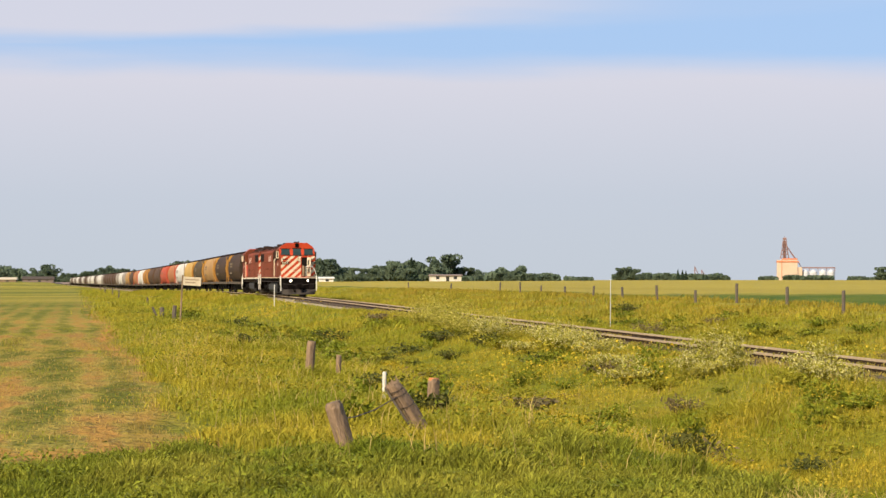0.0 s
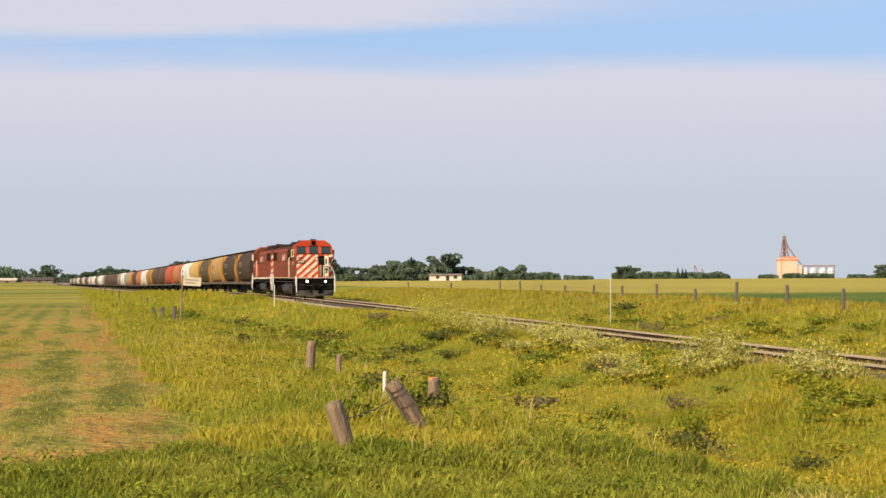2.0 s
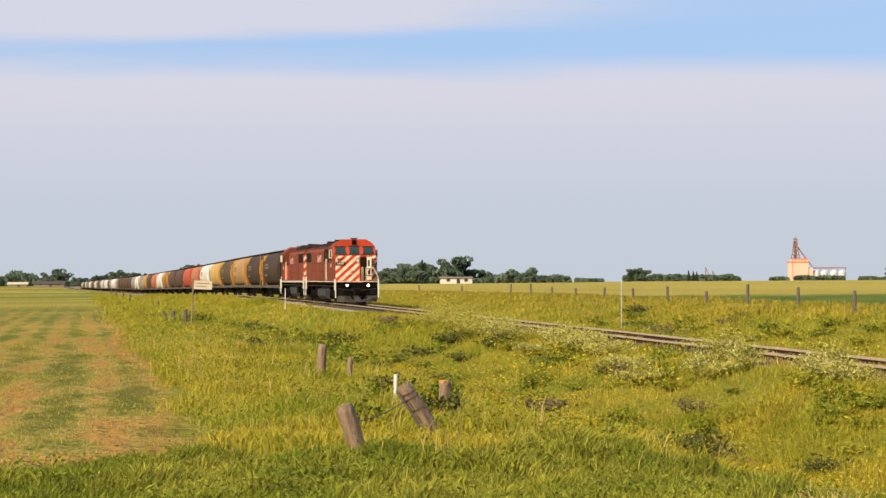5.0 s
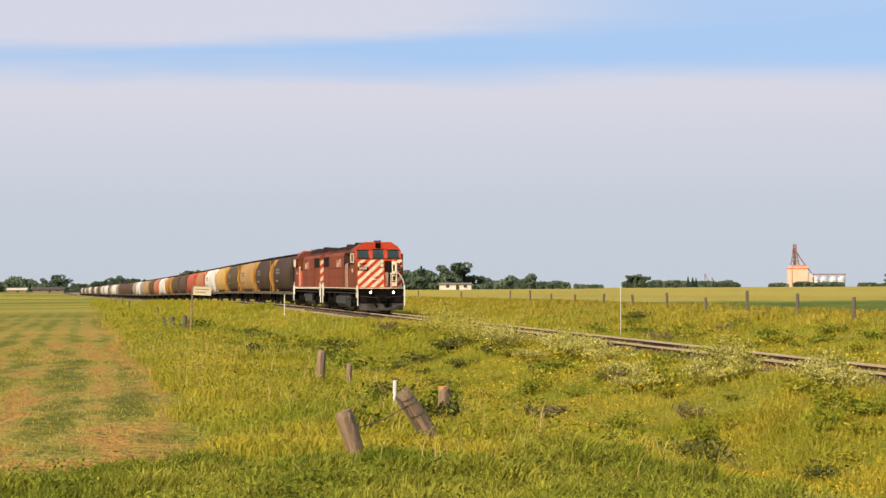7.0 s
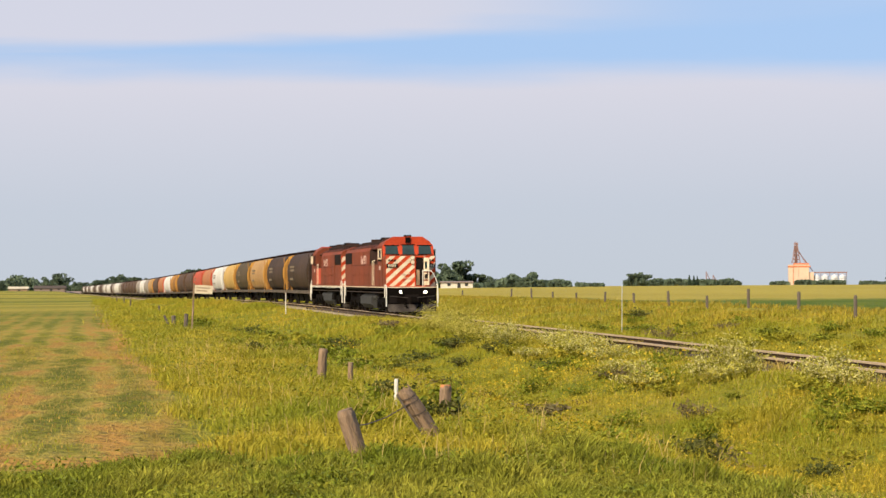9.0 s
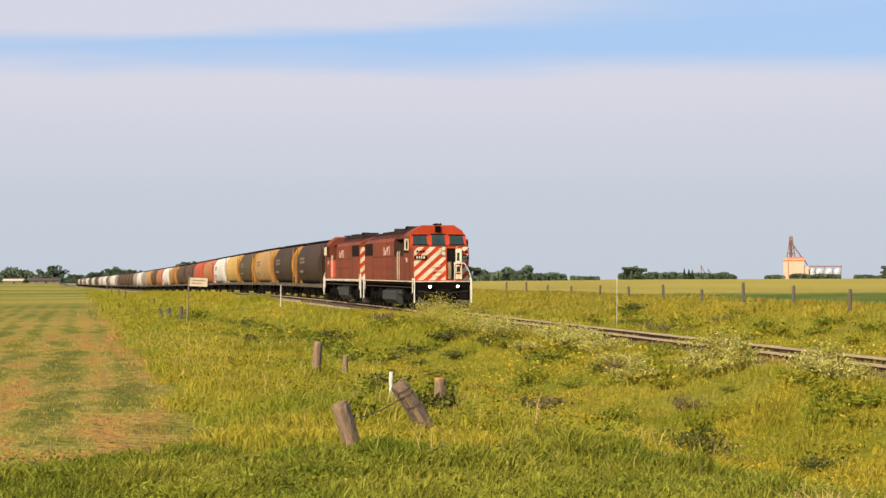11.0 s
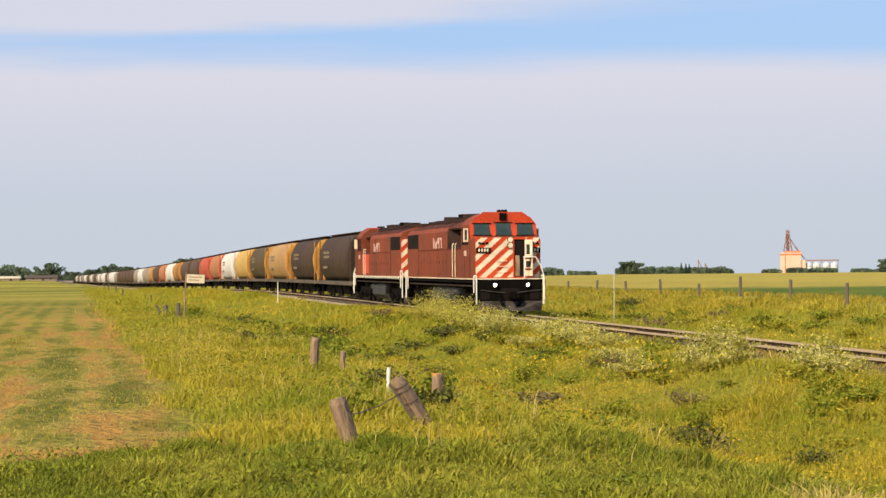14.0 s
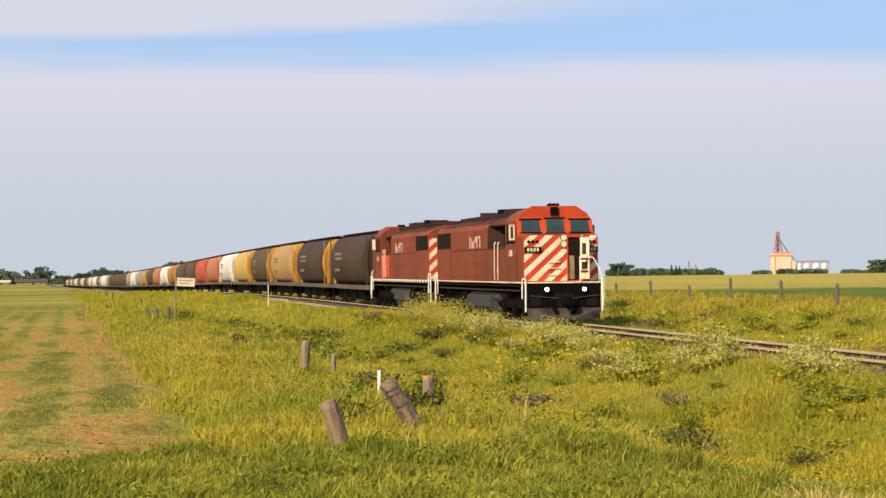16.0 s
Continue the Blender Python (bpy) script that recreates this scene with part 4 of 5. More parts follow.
KINDS = {
    "d": (P_DARK, P_DARK, "dark brown rounded grain hopper car with faded markings", M_CARLETTER),
    "y": (P_DARK, P_GOLD, "dark brown grain hopper car with yellow end frames", M_CARLETTER),
    "t": (P_TAN, P_GOLD, "tan grain hopper car with golden end frames", M_CARLETTER),
    "o": (P_OLIVE, P_GOLD, "olive brown grain hopper car with yellow end frames", M_CARLETTER),
    "Y": (P_YELLOW, P_GOLD, "wheat-yellow grain hopper car", None),
    "w": (P_WHITE, P_WHITE, "white grain hopper car with rust streaks", M_CARLETTER),
    "O": (P_ORANGE, P_RED, "orange-tan grain hopper car", None),
    "r": (P_RED, P_RED, "faded red grain hopper car", M_CARLETTER),
    "b": (P_BROWN, P_BROWN, "reddish-brown grain hopper car", None),
    "G": (P_GOLD, P_GOLD, "golden yellow grain hopper car", None),
    "g": (P_GREY, P_GREY, "pale grey grain hopper car", None),
}
CONSIST = "dytoYwOrbbGwObtgwgbbbbbgwwgbwwgwgbbgwgbbgwwbgbwgbbgwgb"
made_kinds = {}
for i, code in enumerate(CONSIST):
    paint, ends, text, marks = KINDS[code]
    if code not in made_kinds:
        made_kinds[code] = hopper_meshes(paint, ends)
    TRAIN.append((put_hopper(made_kinds[code], text, marks if i < 9 else None), 41.3 + 20.6 * i + 10.3, 0.0))


# ---------------------------------------------------------------- posts, signs, fences
def lean_pose(x, y, tilt_x, tilt_y, turn=0.0, dz=0.0):
    return at_xy(x, y, dz) @ pose(0, 0, 0, 0, 0, turn) @ pose(0, 0, 0, tilt_x, tilt_y, 0)


def make_post(radius, height, material, label, seed, split=0.0, name="fence_post"):
    rng = random.Random(seed)
    bm = B()
    n, rings = 14, []
    for z in (-0.35, 0.0, height * 0.35, height * 0.7, height * 0.93, height):
        k = 1.0 if z < height * 0.99 else 0.86
        rings.append([(radius * k * (1 + rng.uniform(-0.10, 0.10)) * math.cos(6.2832 * i / n), radius * k * (1 + rng.uniform(-0.10, 0.10)) * math.sin(6.2832 * i / n),
                       z + (rng.uniform(-1, 1) * split if z > height * 0.9 else 0)) for i in range(n)])
    loft(bm, rings)
    ob = part(name, bm, material)
    return tagged(ob, label, "fence post")


def wire_band(parent, radius, zs):
    for z in zs:
        bm = B()
        m = Matrix.Translation((0, 0, z)) @ Euler((0.12, 0.2, 0)).to_matrix().to_4x4()
        bmesh.ops.create_cone(bm, cap_ends=False, segments=14, radius1=radius * 1.12, radius2=radius * 1.12, depth=0.014, matrix=m)
        part("wire_wrap", bm, M_WIRE, parent)


p = make_post(0.082, 0.53, M_POST, "thick grey weathered fence post leaning over in tall grass", 1, 0.012)
p.matrix_world = lean_pose(-0.84, 18.4, 4, -17)
bm = B()
tube(bm, (0, 0, 0.525), (0, 0, 0.54), 0.066, n=14)
part("sawn_top", bm, M_POST, p, "weathered sawn top")
p = make_post(0.088, 0.60, M_POST, "split grey fence post wrapped in rusty wire, leaning far over", 2, 0.05)
p.matrix_world = lean_pose(-0.22, 21.6, 8, -33)
wire_band(p, 0.088, (0.33, 0.47, 0.53))
bm = B()
for k, y in enumerate((-0.05, 0.03)):
    box(bm, -0.093, -0.07, y - 0.02, y + 0.02, 0.1, 0.6)
part("split_slab", bm, M_POST_DARK, p, "dark split along the grain")
bm = B()
strand = [Vector((-0.95, 18.45, 0.60)), Vector((-0.86, 19.8, 0.53)), Vector((-0.70, 20.7, 0.54)), Vector((-0.46, 21.55, 0.64))]
for a, c in zip(strand, strand[1:]):
    tube(bm, a, c, 0.006, n=5)
tagged(part("fence_wire", bm, M_WIRE), "slack rusty wire between two leaning posts", "wire")
p = make_post(0.077, 0.36, M_POST, "broken grey post stub with an orange weathered top", 3, 0.02)
p.matrix_world = lean_pose(-0.13, 25.9, 0, 2)
bm = B()
tube(bm, (0, 0, 0.35), (0, 0, 0.38), 0.072, 0.06, 12)
part("orange_top", bm, M_POST_TOP, p, "orange lichen-covered top")
p = make_post(0.026, 0.46, M_POST_WHITE, "thin bleached white stake in the grass", 4, 0.004)
p.matrix_world = lean_pose(-0.76, 26.1, 0, 1)
p = make_post(0.080, 0.58, M_POST, "upright grey weathered fence post", 5, 0.012)
p.matrix_world = lean_pose(-2.41, 36.6, 0, 4)
p = make_post(0.045, 0.42, M_POST, "thin grey stake beside a fence post", 6, 0.01)
p.matrix_world = lean_pose(-1.79, 34.6, 0, 2)
for i, (x, y, h, r, tx) in enumerate(((-10.55, 79.5, 0.62, 0.085, 3), (-11.9, 86.0, 0.52, 0.09, -3), (-12.2, 86.6, 0.5, 0.05, -24), (-20.4, 140, 0.55, 0.06, 0), (-27.5, 172, 0.7, 0.05, 2), (-33.4, 205, 0.85, 0.055, -2), (-40.5, 243, 0.95, 0.06, 0), (-49.0, 290, 1.1, 0.065, 2))):
    p = make_post(r, h, M_POST_DARK, "dark old fence post at the field edge", 20 + i, 0.015)
    tagged(p, group="posts along the field edge")
    p.matrix_world = lean_pose(x, y, 0, tx)
# far fence behind the track, each post on the bank
FAR_FENCE = [(86.0, 1493, 1.0), (96.0, 1393, 1.05), (104.5, 1304, 1.0), (109.0, 1231, 0.8), (120.0, 1163, 0.95), (128.0, 1102, 0.8), (140.0, 1050, 0.8), (151.0, 1000, 0.7), (163.0, 958, 0.6), (167.0, 921, 0.95), (178.0, 885, 1.0), (205.0, 798, 0.7), (235.0, 723, 0.8)]
for i, (y, px, h) in enumerate(FAR_FENCE):
    x = (px - 784) / 3590.0 * y
    p = make_post(0.078, h, M_POST_DARK, "grey-brown fence post standing in the far meadow", 40 + i, 0.012)
    tagged(p, group="posts of the far fence")
    p.matrix_world = lean_pose(x, y, random.Random(i).uniform(-3, 3), random.Random(i + 9).uniform(-4, 4))

# field sign on a leaning pole
root = new("field_sign")
root.matrix_world = lean_pose(-9.85, 76.0, 0, 3)
tagged(root, "small cream sign board on a thin leaning pole in the grass", "sign")
bm = B()
tube(bm, (0, 0, -0.3), (0, 0, 1.86), 0.035, 0.03, 8)
part("pole", bm, M_POST, root, "weathered thin pole")
bm = B()
box(bm, 0.03, 0.70, -0.02, 0.005, 1.48, 1.80, 0.006)
board = part("sign_board", bm, M_SIGN, root, "cream board with unreadable writing")
for z, x0, x1 in ((1.70, 0.10, 0.62), (1.59, 0.10, 0.5)):
    bm = B()
    box(bm, x0, x1, -0.024, -0.019, z - 0.022, z + 0.022)
    part("writing_bar", bm, M_SIGNBAR, board)


def slim_marker(x, y, h, r, material, label, name):
    root = new(name)
    root.matrix_world = lean_pose(x, y, 0, 0.5)
    tagged(root, label, "marker post")
    bm = B()
    tube(bm, (0, 0, -0.3), (0, 0, h), r, r, 8)
    part("pole", bm, material, root)
    bm = B()
    tube(bm, (0, 0, h), (0, 0, h + 0.05), r * 1.15, r * 0.5, 8)
    part("cap", bm, material, root)


slim_marker(-12.9, 155.0, 1.6, 0.032, M_WHITE, "slim white marker post beside the ballast", "marker_post")
slim_marker(7.75, 94.0, 2.25, 0.013, M_BIN, "tall thin pale whip marker beyond the track", "whip_marker")


# ---------------------------------------------------------------- far things
def make_tree(seed, h, w, material, label, spruce=False):
    rng = random.Random(seed)
    root = new("tree")
    tagged(root, label, "tree")
    bm = B()
    tube(bm, (0, 0, -0.3), (0, 0, h * 0.55), h * 0.028, h * 0.012, 7)
    for k in range(5):
        a = rng.uniform(0, 6.28)
        z = h * rng.uniform(0.25, 0.5)
        tube(bm, (0, 0, z), (math.cos(a) * w * 0.32, math.sin(a) * w * 0.32, z + h * 0.2), h * 0.011, h * 0.004, 5)
    part("trunk", bm, M_BARK, root)
    verts, faces = [], []
    if spruce:
        lobes = [(0, 0, h * (0.12 + 0.84 * k / 9.0), w * 0.5 * (1 - k / 9.6), h * 0.05) for k in range(10)]
    else:
        lobes = []
        for k in range(20):
            a, q = rng.uniform(0, 6.28), rng.uniform(0.0, 0.40) * w
            z = h * rng.uniform(0.15, 0.88)
            lobes.append((math.cos(a) * q, math.sin(a) * q, z, w * rng.uniform(0.15, 0.27) * (1.2 - 0.5 * z / h), h * rng.uniform(0.08, 0.14)))
    for lx, ly, lz, lr, lh in lobes:
        for _ in range(70):
            d = Vector((rng.gauss(0, 1), rng.gauss(0, 1), rng.gauss(0, 1))).normalized() * rng.uniform(0.6, 1.05)
            c = Vector((lx + d.x * lr, ly + d.y * lr, lz + d.z * lh))
            size = h * rng.uniform(0.03, 0.06)
            m = Euler((rng.uniform(0, 6.28), rng.uniform(0, 6.28), 0)).to_matrix()
            k = len(verts)
            for q in ((-1, -0.6, 0), (0.9, -0.7, 0.2), (1.0, 0.7, 0), (-0.8, 0.8, -0.2)):
                verts.append(c + m @ (Vector(q) * size))
            faces.append((k, k + 1, k + 2, k + 3))
    me = bpy.data.meshes.new("crown")
    me.from_pydata(verts, [], faces)
    me.materials.append(material)
    ob = new("crown", me)
    ob.parent = root
    return root


BROAD = "dark green broadleaf tree in the distant shelterbelt"
protos = [make_tree(11, 9.0, 11.0, M_TREE, BROAD), make_tree(12, 9.0, 9.0, M_TREE, BROAD), make_tree(13, 9.0, 12.5, M_TREE, BROAD), make_tree(14, 9.0, 7.0, M_TREE, BROAD)]
spruce = make_tree(15, 9.0, 4.2, M_SPRUCE, "slim dark spruce in the distant shelterbelt", True)


def plant_px(proto, first, px, top, y, base=498.0, wide=1.0):
    """A tree at the bearing px, at the depth y, that reaches up to the height of the sight line top."""
    x = (px - 784) / 3590.0 * y
    s, v = to_line(x, y)
    g = ground_z(s, v)
    h = EYE_Z + (496 - top) / 3590.0 * y - g
    m = pose(x, y, g, 0, 0, (px * 37) % 360) @ Matrix.Diagonal((h / 9.0 * wide, h / 9.0 * wide, h / 9.0, 1))
    if first:
        proto.matrix_world = m
        return proto
    return copy_thing(proto, m @ Matrix.Diagonal((*(1 / c for c in proto.scale), 1)))


GROVE = [(575, 458, 0), (590, 462, 1), (606, 470, 2), (622, 474, 0), (640, 476, 1), (656, 472, 2), (672, 470, 0), (690, 464, 1), (704, 462, 0), (720, 472, 2), (738, 474, 3), (752, 478, 0),
         (772, 454, 1), (786, 450, 0), (798, 458, 1), (815, 470, 2), (832, 474, 0), (850, 477, 1), (866, 480, 2), (882, 482, 0), (900, 481, 1), (914, 486, 2), (938, 485, 0), (952, 487, 1), (970, 488, 2), (1025, 490, 0), (1036, 489, 2),
         (1096, 474, 0), (1108, 472, 1), (1120, 474, 2), (1134, 486, 0), (1150, 487, 1), (1166, 485, 2), (1182, 483, 0), (1196, 487, 1), (1258, 488, 2), (1272, 490, 0), (1284, 491, 1),
         (1350, 490, 2), (1362, 489, 0), (1398, 487, 2), (1412, 487, 1), (1428, 489, 2), (1444, 490, 0), (1462, 490, 2), (1512, 490, 2), (1528, 489, 0), (1560, 473, 1), (1572, 472, 0), (1590, 478, 2),
         (-40, 484, 0), (-18, 482, 1), (2, 478, 2), (14, 481, 0), (62, 474, 1), (76, 468, 0), (90, 472, 2), (112, 482, 3), (128, 484, 0), (144, 482, 1), (158, 478, 2), (172, 477, 1), (186, 474, 0), (198, 470, 1), (212, 473, 2), (226, 476, 0), (240, 477, 1), (256, 476, 2), (272, 474, 0), (300, 466, 1), (318, 462, 0), (336, 462, 2), (352, 468, 1), (380, 472, 0), (405, 474, 2), (430, 470, 1), (455, 468, 0), (480, 466, 2), (505, 462, 0), (530, 460, 1), (555, 460, 2)]
seen_protos = set()
for px, top, k in GROVE:
    depth = 880 + (px * 53) % 90
    if px < 560:
        depth = 1250 + (px * 31) % 120
    elif px > 1330:
        depth = 1900
    elif px > 1060:
        depth = 1150
    t_ = plant_px(protos[k], k not in seen_protos, px, top, depth, wide=1.25 if px > 1330 else 1.0)
    tagged(t_, group="distant shelterbelt trees")
    seen_protos.add(k)
for i, (px, top) in enumerate(((1200, 478), (1208, 479), (1214, 480), (728, 458), (733, 462), (1245, 484), (1250, 486))):
    tagged(plant_px(spruce, i == 0, px, top, 900 if px < 800 else 1140), group="distant spruces")


def hedge():
    """Low scrub that closes the foot of the far tree lines."""
    rng = random.Random(77)
    verts, faces = [], []
    for px0, px1, y, hh in ((560, 930, 930, 8.5), (920, 990, 960, 3.2), (1000, 1048, 980, 2.2), (1085, 1290, 1180, 4.2), (1344, 1376, 1950, 4.0), (1388, 1474, 1950, 4.4), (1502, 1600, 1950, 4.0), (-80, 560, 1400, 10.0)):
        n = int((px1 - px0) * 20)
        for _ in range(n):
            yy = y + rng.uniform(-15, 15)
            x = (rng.uniform(px0, px1) - 784) / 3590.0 * yy
            g = min(1.8, ground_z(*to_line(x, yy)))
            size = rng.uniform(0.5, 1.1) * y / 1000
            top = 0.55 + 0.75 * noise.noise((x * 0.045, y * 0.01, 1.0)) + 0.35 * noise.noise((x * 0.16, y * 0.01, 7.0))
            c = Vector((x, yy, g + hh * rng.random() * max(0.18, top)))
            m = Euler((rng.uniform(0, 6.28), rng.uniform(0, 6.28), 0)).to_matrix()
            k = len(verts)
            verts += [c + m @ (Vector(q) * size) for q in ((-1, -0.6, 0), (0.9, -0.7, 0.2), (1.0, 0.7, 0), (-0.8, 0.8, -0.2))]
            faces.append((k, k + 1, k + 2, k + 3))
    me = bpy.data.meshes.new("far_scrub")
    me.from_pydata(verts, [], faces)
    me.materials.append(M_TREE)
    tagged(new("far_scrub", me), "dark green scrub along the distant field edges", "scrub", kind="stuff")


hedge()


def make_elevator():
    root = new("grain_elevator")
    y = 2600.0
    k = y / 3590.0
    x = (1396 - 784) * k
    root.matrix_world = pose(x, y, 1.2, 0, 0, -8)
    tagged(root, "cream concrete grain elevator with orange trim and rusty head tower", "grain elevator")
    for name, m, dims, lab in (("storage_block", M_CREAMWALL, (-15, 11, -10, 10, -2, 26.5), "cream slip-form storage block"),
                               ("orange_band", M_ORANGE, (-15.4, 13, -10.4, 10.4, 23.2, 25.2), "orange band under the roof"),
                               ("roof_house", M_ORANGE, (-9, 11, -7, 7, 26.5, 28.6), "orange roof house"),
                               ("annex", M_CREAMWALL, (11, 17, -8, 8, -2, 17), "lower cream annex")):
        bm = B()
        box(bm, *dims, 0.2)
        part(name, bm, m, root, lab)
    for xx in (-9.0, -3.0):
        bm = B()
        box(bm, xx - 0.35, xx + 0.35, -10.6, -9.9, 2, 26)
        part("wall_rib", bm, M_ORANGE if xx < -5 else M_CREAMWALL, root)
    bm = B()
    z, w = 28.6, 11.0
    for lvl in range(5):
        h = 5.0
        w2 = w * 0.80
        for sx, sy in ((-1, -1), (1, -1), (1, 1), (-1, 1)):
            tube(bm, (-5 + sx * w / 2, sy * w / 2, z), (-5 + sx * w2 / 2, sy * w2 / 2, z + h), 0.55, n=5)
        for sx in (-1, 1):
            tube(bm, (-5 + sx * w / 2, -w / 2, z), (-5 - sx * w2 / 2, -w2 / 2, z + h), 0.3, n=5)
        box(bm, -5 - w2 / 2 - 0.3, -5 + w2 / 2 + 0.3, -w2 / 2 - 0.3, w2 / 2 + 0.3, z + h - 0.5, z + h + 0.2)
        z, w = z + h, w2
    box(bm, -7.0, -3.4, -1.4, 1.4, 28.6, 51)
    part("head_tower", bm, M_LATTICE, root, "rust-red lattice head tower")
    bm = B()
    box(bm, -7.4, -2.6, -1.8, 1.8, 52.6, 55.0, 0.2)
    tube(bm, (-5, 0, 55), (-5, 0, 57), 0.3, n=5)
    part("tower_platform", bm, M_LATTICE, root)
    bm = B()
    tube(bm, (-3.5, -1, 46), (8.0, -1, 28), 0.7, n=6)
    tube(bm, (-1, -1, 42), (16, -1, 18), 0.5, n=6)
    part("spouts", bm, M_LATTICE, root)
    for i, xx in enumerate((21.0, 31.0, 43.0, 53.5)):
        bm = B()
        tube(bm, (xx, 0, -2), (xx, 0, 11.5), 4.8, n=20)
        tube(bm, (xx, 0, 11.5), (xx, 0, 14.2), 4.9, 0.8, 20)
        b_ = part("steel_bin", bm, M_BIN, root, "round galvanised steel grain bin")
        bm = B()
        for zz in (2.5, 5.5, 8.5):
            tube(bm, (xx, 0, zz - 0.1), (xx, 0, zz + 0.1), 4.88, n=20)
        part("hoop", bm, M_TANK, b_)
    bm = B()
    box(bm, 14, 59, -1.1, 1.1, 15.6, 17.2)
    for xx in (26, 37, 48, 58):
        box(bm, xx - 0.4, xx + 0.4, -0.6, 0.6, 12, 15.6)
    part("conveyor_bridge", bm, M_LATTICE, root, "long rusty conveyor bridge over the bins")


make_elevator()


def make_leg_elevator():
    root = new("farm_grain_elevator")
    y = 1700.0
    k = y / 3590.0
    root.matrix_world = pose((1235 - 784) * k, y, 1.4, 0, 0, 0)
    tagged(root, "small red-trimmed farm grain elevator with a white shed", "grain elevator")
    bm = B()
    box(bm, -7.5, -2.2, -3, 3, -1, 4.6, 0.1)
    part("shed", bm, M_WHITE, root, "white shed")
    bm = B()
    for xx in (-2.4, 3.4):
        box(bm, xx - 0.35, xx + 0.35, -0.4, 0.4, -1, 12 if xx < 0 else 9)
        tube(bm, (xx, 0, 11.5 if xx < 0 else 8.6), (xx + 4.5, 0, 2.0), 0.3, n=5)
    part("leg_tower", bm, M_LATTICE, root, "rusty twin towers and spouts")
    for xx in (0.4, 4.0, 6.5):
        bm = B()
        tube(bm, (xx, -1, -1), (xx, -1, 2.2), 1.5, n=14)
        tube(bm, (xx, -1, 2.2), (xx, -1, 3.2), 1.55, 0.2, 14)
        part("steel_bin", bm, M_BIN, root)


make_leg_elevator()


def make_barn(px, y, width, depth, wall_h, roof_h, wall, roof, label):
    root = new("farm_building")
    x = (px - 784) / 3590.0 * y
    root.matrix_world = at_xy(x, y, -0.1, 6)
    tagged(root, label, "farm building")
    w, d = width / 2, depth / 2
    bm = B()
    box(bm, -w, w, -d, d, -1.0, wall_h)
    part("wall", bm, wall, root)
    bm = B()
    o = 0.5
    loft(bm, [[(xx, -d - o, wall_h - 0.1), (xx, -d - o, wall_h + 0.1), (xx, 0, wall_h + roof_h), (xx, d + o, wall_h + 0.1), (xx, d + o, wall_h - 0.1)] for xx in (-w - o, w + o)])
    part("roof", bm, roof, root)
    for k in (-0.55, 0.1, 0.6):
        bm = B()
        box(bm, w * k - 0.7, w * k + 0.7, -d - 0.04, -d + 0.02, 0.2 if k == 0.1 else 1.0, min(wall_h - 0.3, 2.3))
        part("door" if k == 0.1 else "window", bm, M_TANK, root)


make_barn(788, 860, 13.0, 7, 2.5, 0.6, M_BARNWALL, M_BARNROOF, "low cream shed with a brown roof before the trees")
make_barn(12, 1180, 11, 7, 1.5, 1.3, M_POST, M_SIGN, "brown farm shed with a straw-coloured roof by distant trees")
make_barn(68, 1200, 18, 9, 1.8, 1.7, M_BARNROOF, M_TIE, "long brown farm shed by distant trees")
make_barn(110, 1210, 8, 7, 1.6, 1.2, M_WHITE, M_BARNROOF, "small pale farmhouse by distant trees")
make_barn(577, 860, 6.0, 5, 1.4, 0.7, M_WHITE, M_WHITE, "tiny white shed by the grove")


# ---------------------------------------------------------------- grass and weeds
def blades(name, places, material, label, height, width, per=9, spread=0.16, bend=0.5, seed=1, category="grass", kind="stuff"):
    """Tufts of bent blades at the given (x, y, scale) places, joined as one growth."""
    rng = np.random.default_rng(seed)
    P = np.array(places, dtype=float)
    if len(P) == 0:
        return
    n = len(P) * per
    base = np.repeat(P, per, axis=0)
    off = rng.normal(0, spread, (n, 2))
    x, y, sc = base[:, 0] + off[:, 0], base[:, 1] + off[:, 1], base[:, 2]
    z = base[:, 3]
    h = height * sc * rng.uniform(0.55, 1.15, n)
    a = rng.uniform(0, 2 * np.pi, n)
    lean = bend * h * rng.uniform(0.15, 1.0, n)
    lx, ly = np.cos(a) * lean + 0.12 * h, np.sin(a) * lean
    b = rng.uniform(0, np.pi, n)
    w = width * rng.uniform(0.6, 1.3, n) * np.sqrt(sc)
    wx, wy = np.cos(b) * w / 2, np.sin(b) * w / 2 * 0.6
    V = np.zeros((n, 5, 3))
    V[:, 0] = np.c_[x - wx, y - wy, z - 0.05]
    V[:, 1] = np.c_[x + wx, y + wy, z - 0.05]
    V[:, 2] = np.c_[x + lx * 0.4 + wx * 0.8, y + ly * 0.4 + wy * 0.8, z + h * 0.62]
    V[:, 3] = np.c_[x + lx * 0.4 - wx * 0.8, y + ly * 0.4 - wy * 0.8, z + h * 0.62]
    V[:, 4] = np.c_[x + lx, y + ly, z + h]
    k = np.arange(n)[:, None] * 5
    loops = np.concatenate([k + np.array([[0, 1, 2, 3]]), k + np.array([[3, 2, 4]])], axis=1).ravel()
    me = bpy.data.meshes.new(name)
    me.vertices.add(n * 5)
    me.vertices.foreach_set("co", V.ravel())
    me.loops.add(n * 7)
    me.loops.foreach_set("vertex_index", loops)
    me.polygons.add(n * 2)
    st = (np.arange(n)[:, None] * 7 + np.array([[0, 4]])).ravel()
    me.polygons.foreach_set("loop_start", st)
    me.update(calc_edges=True)
    me.validate()
    me.materials.append(material)
    return tagged(new(name, me), label, category, kind=kind)


GZ = {}


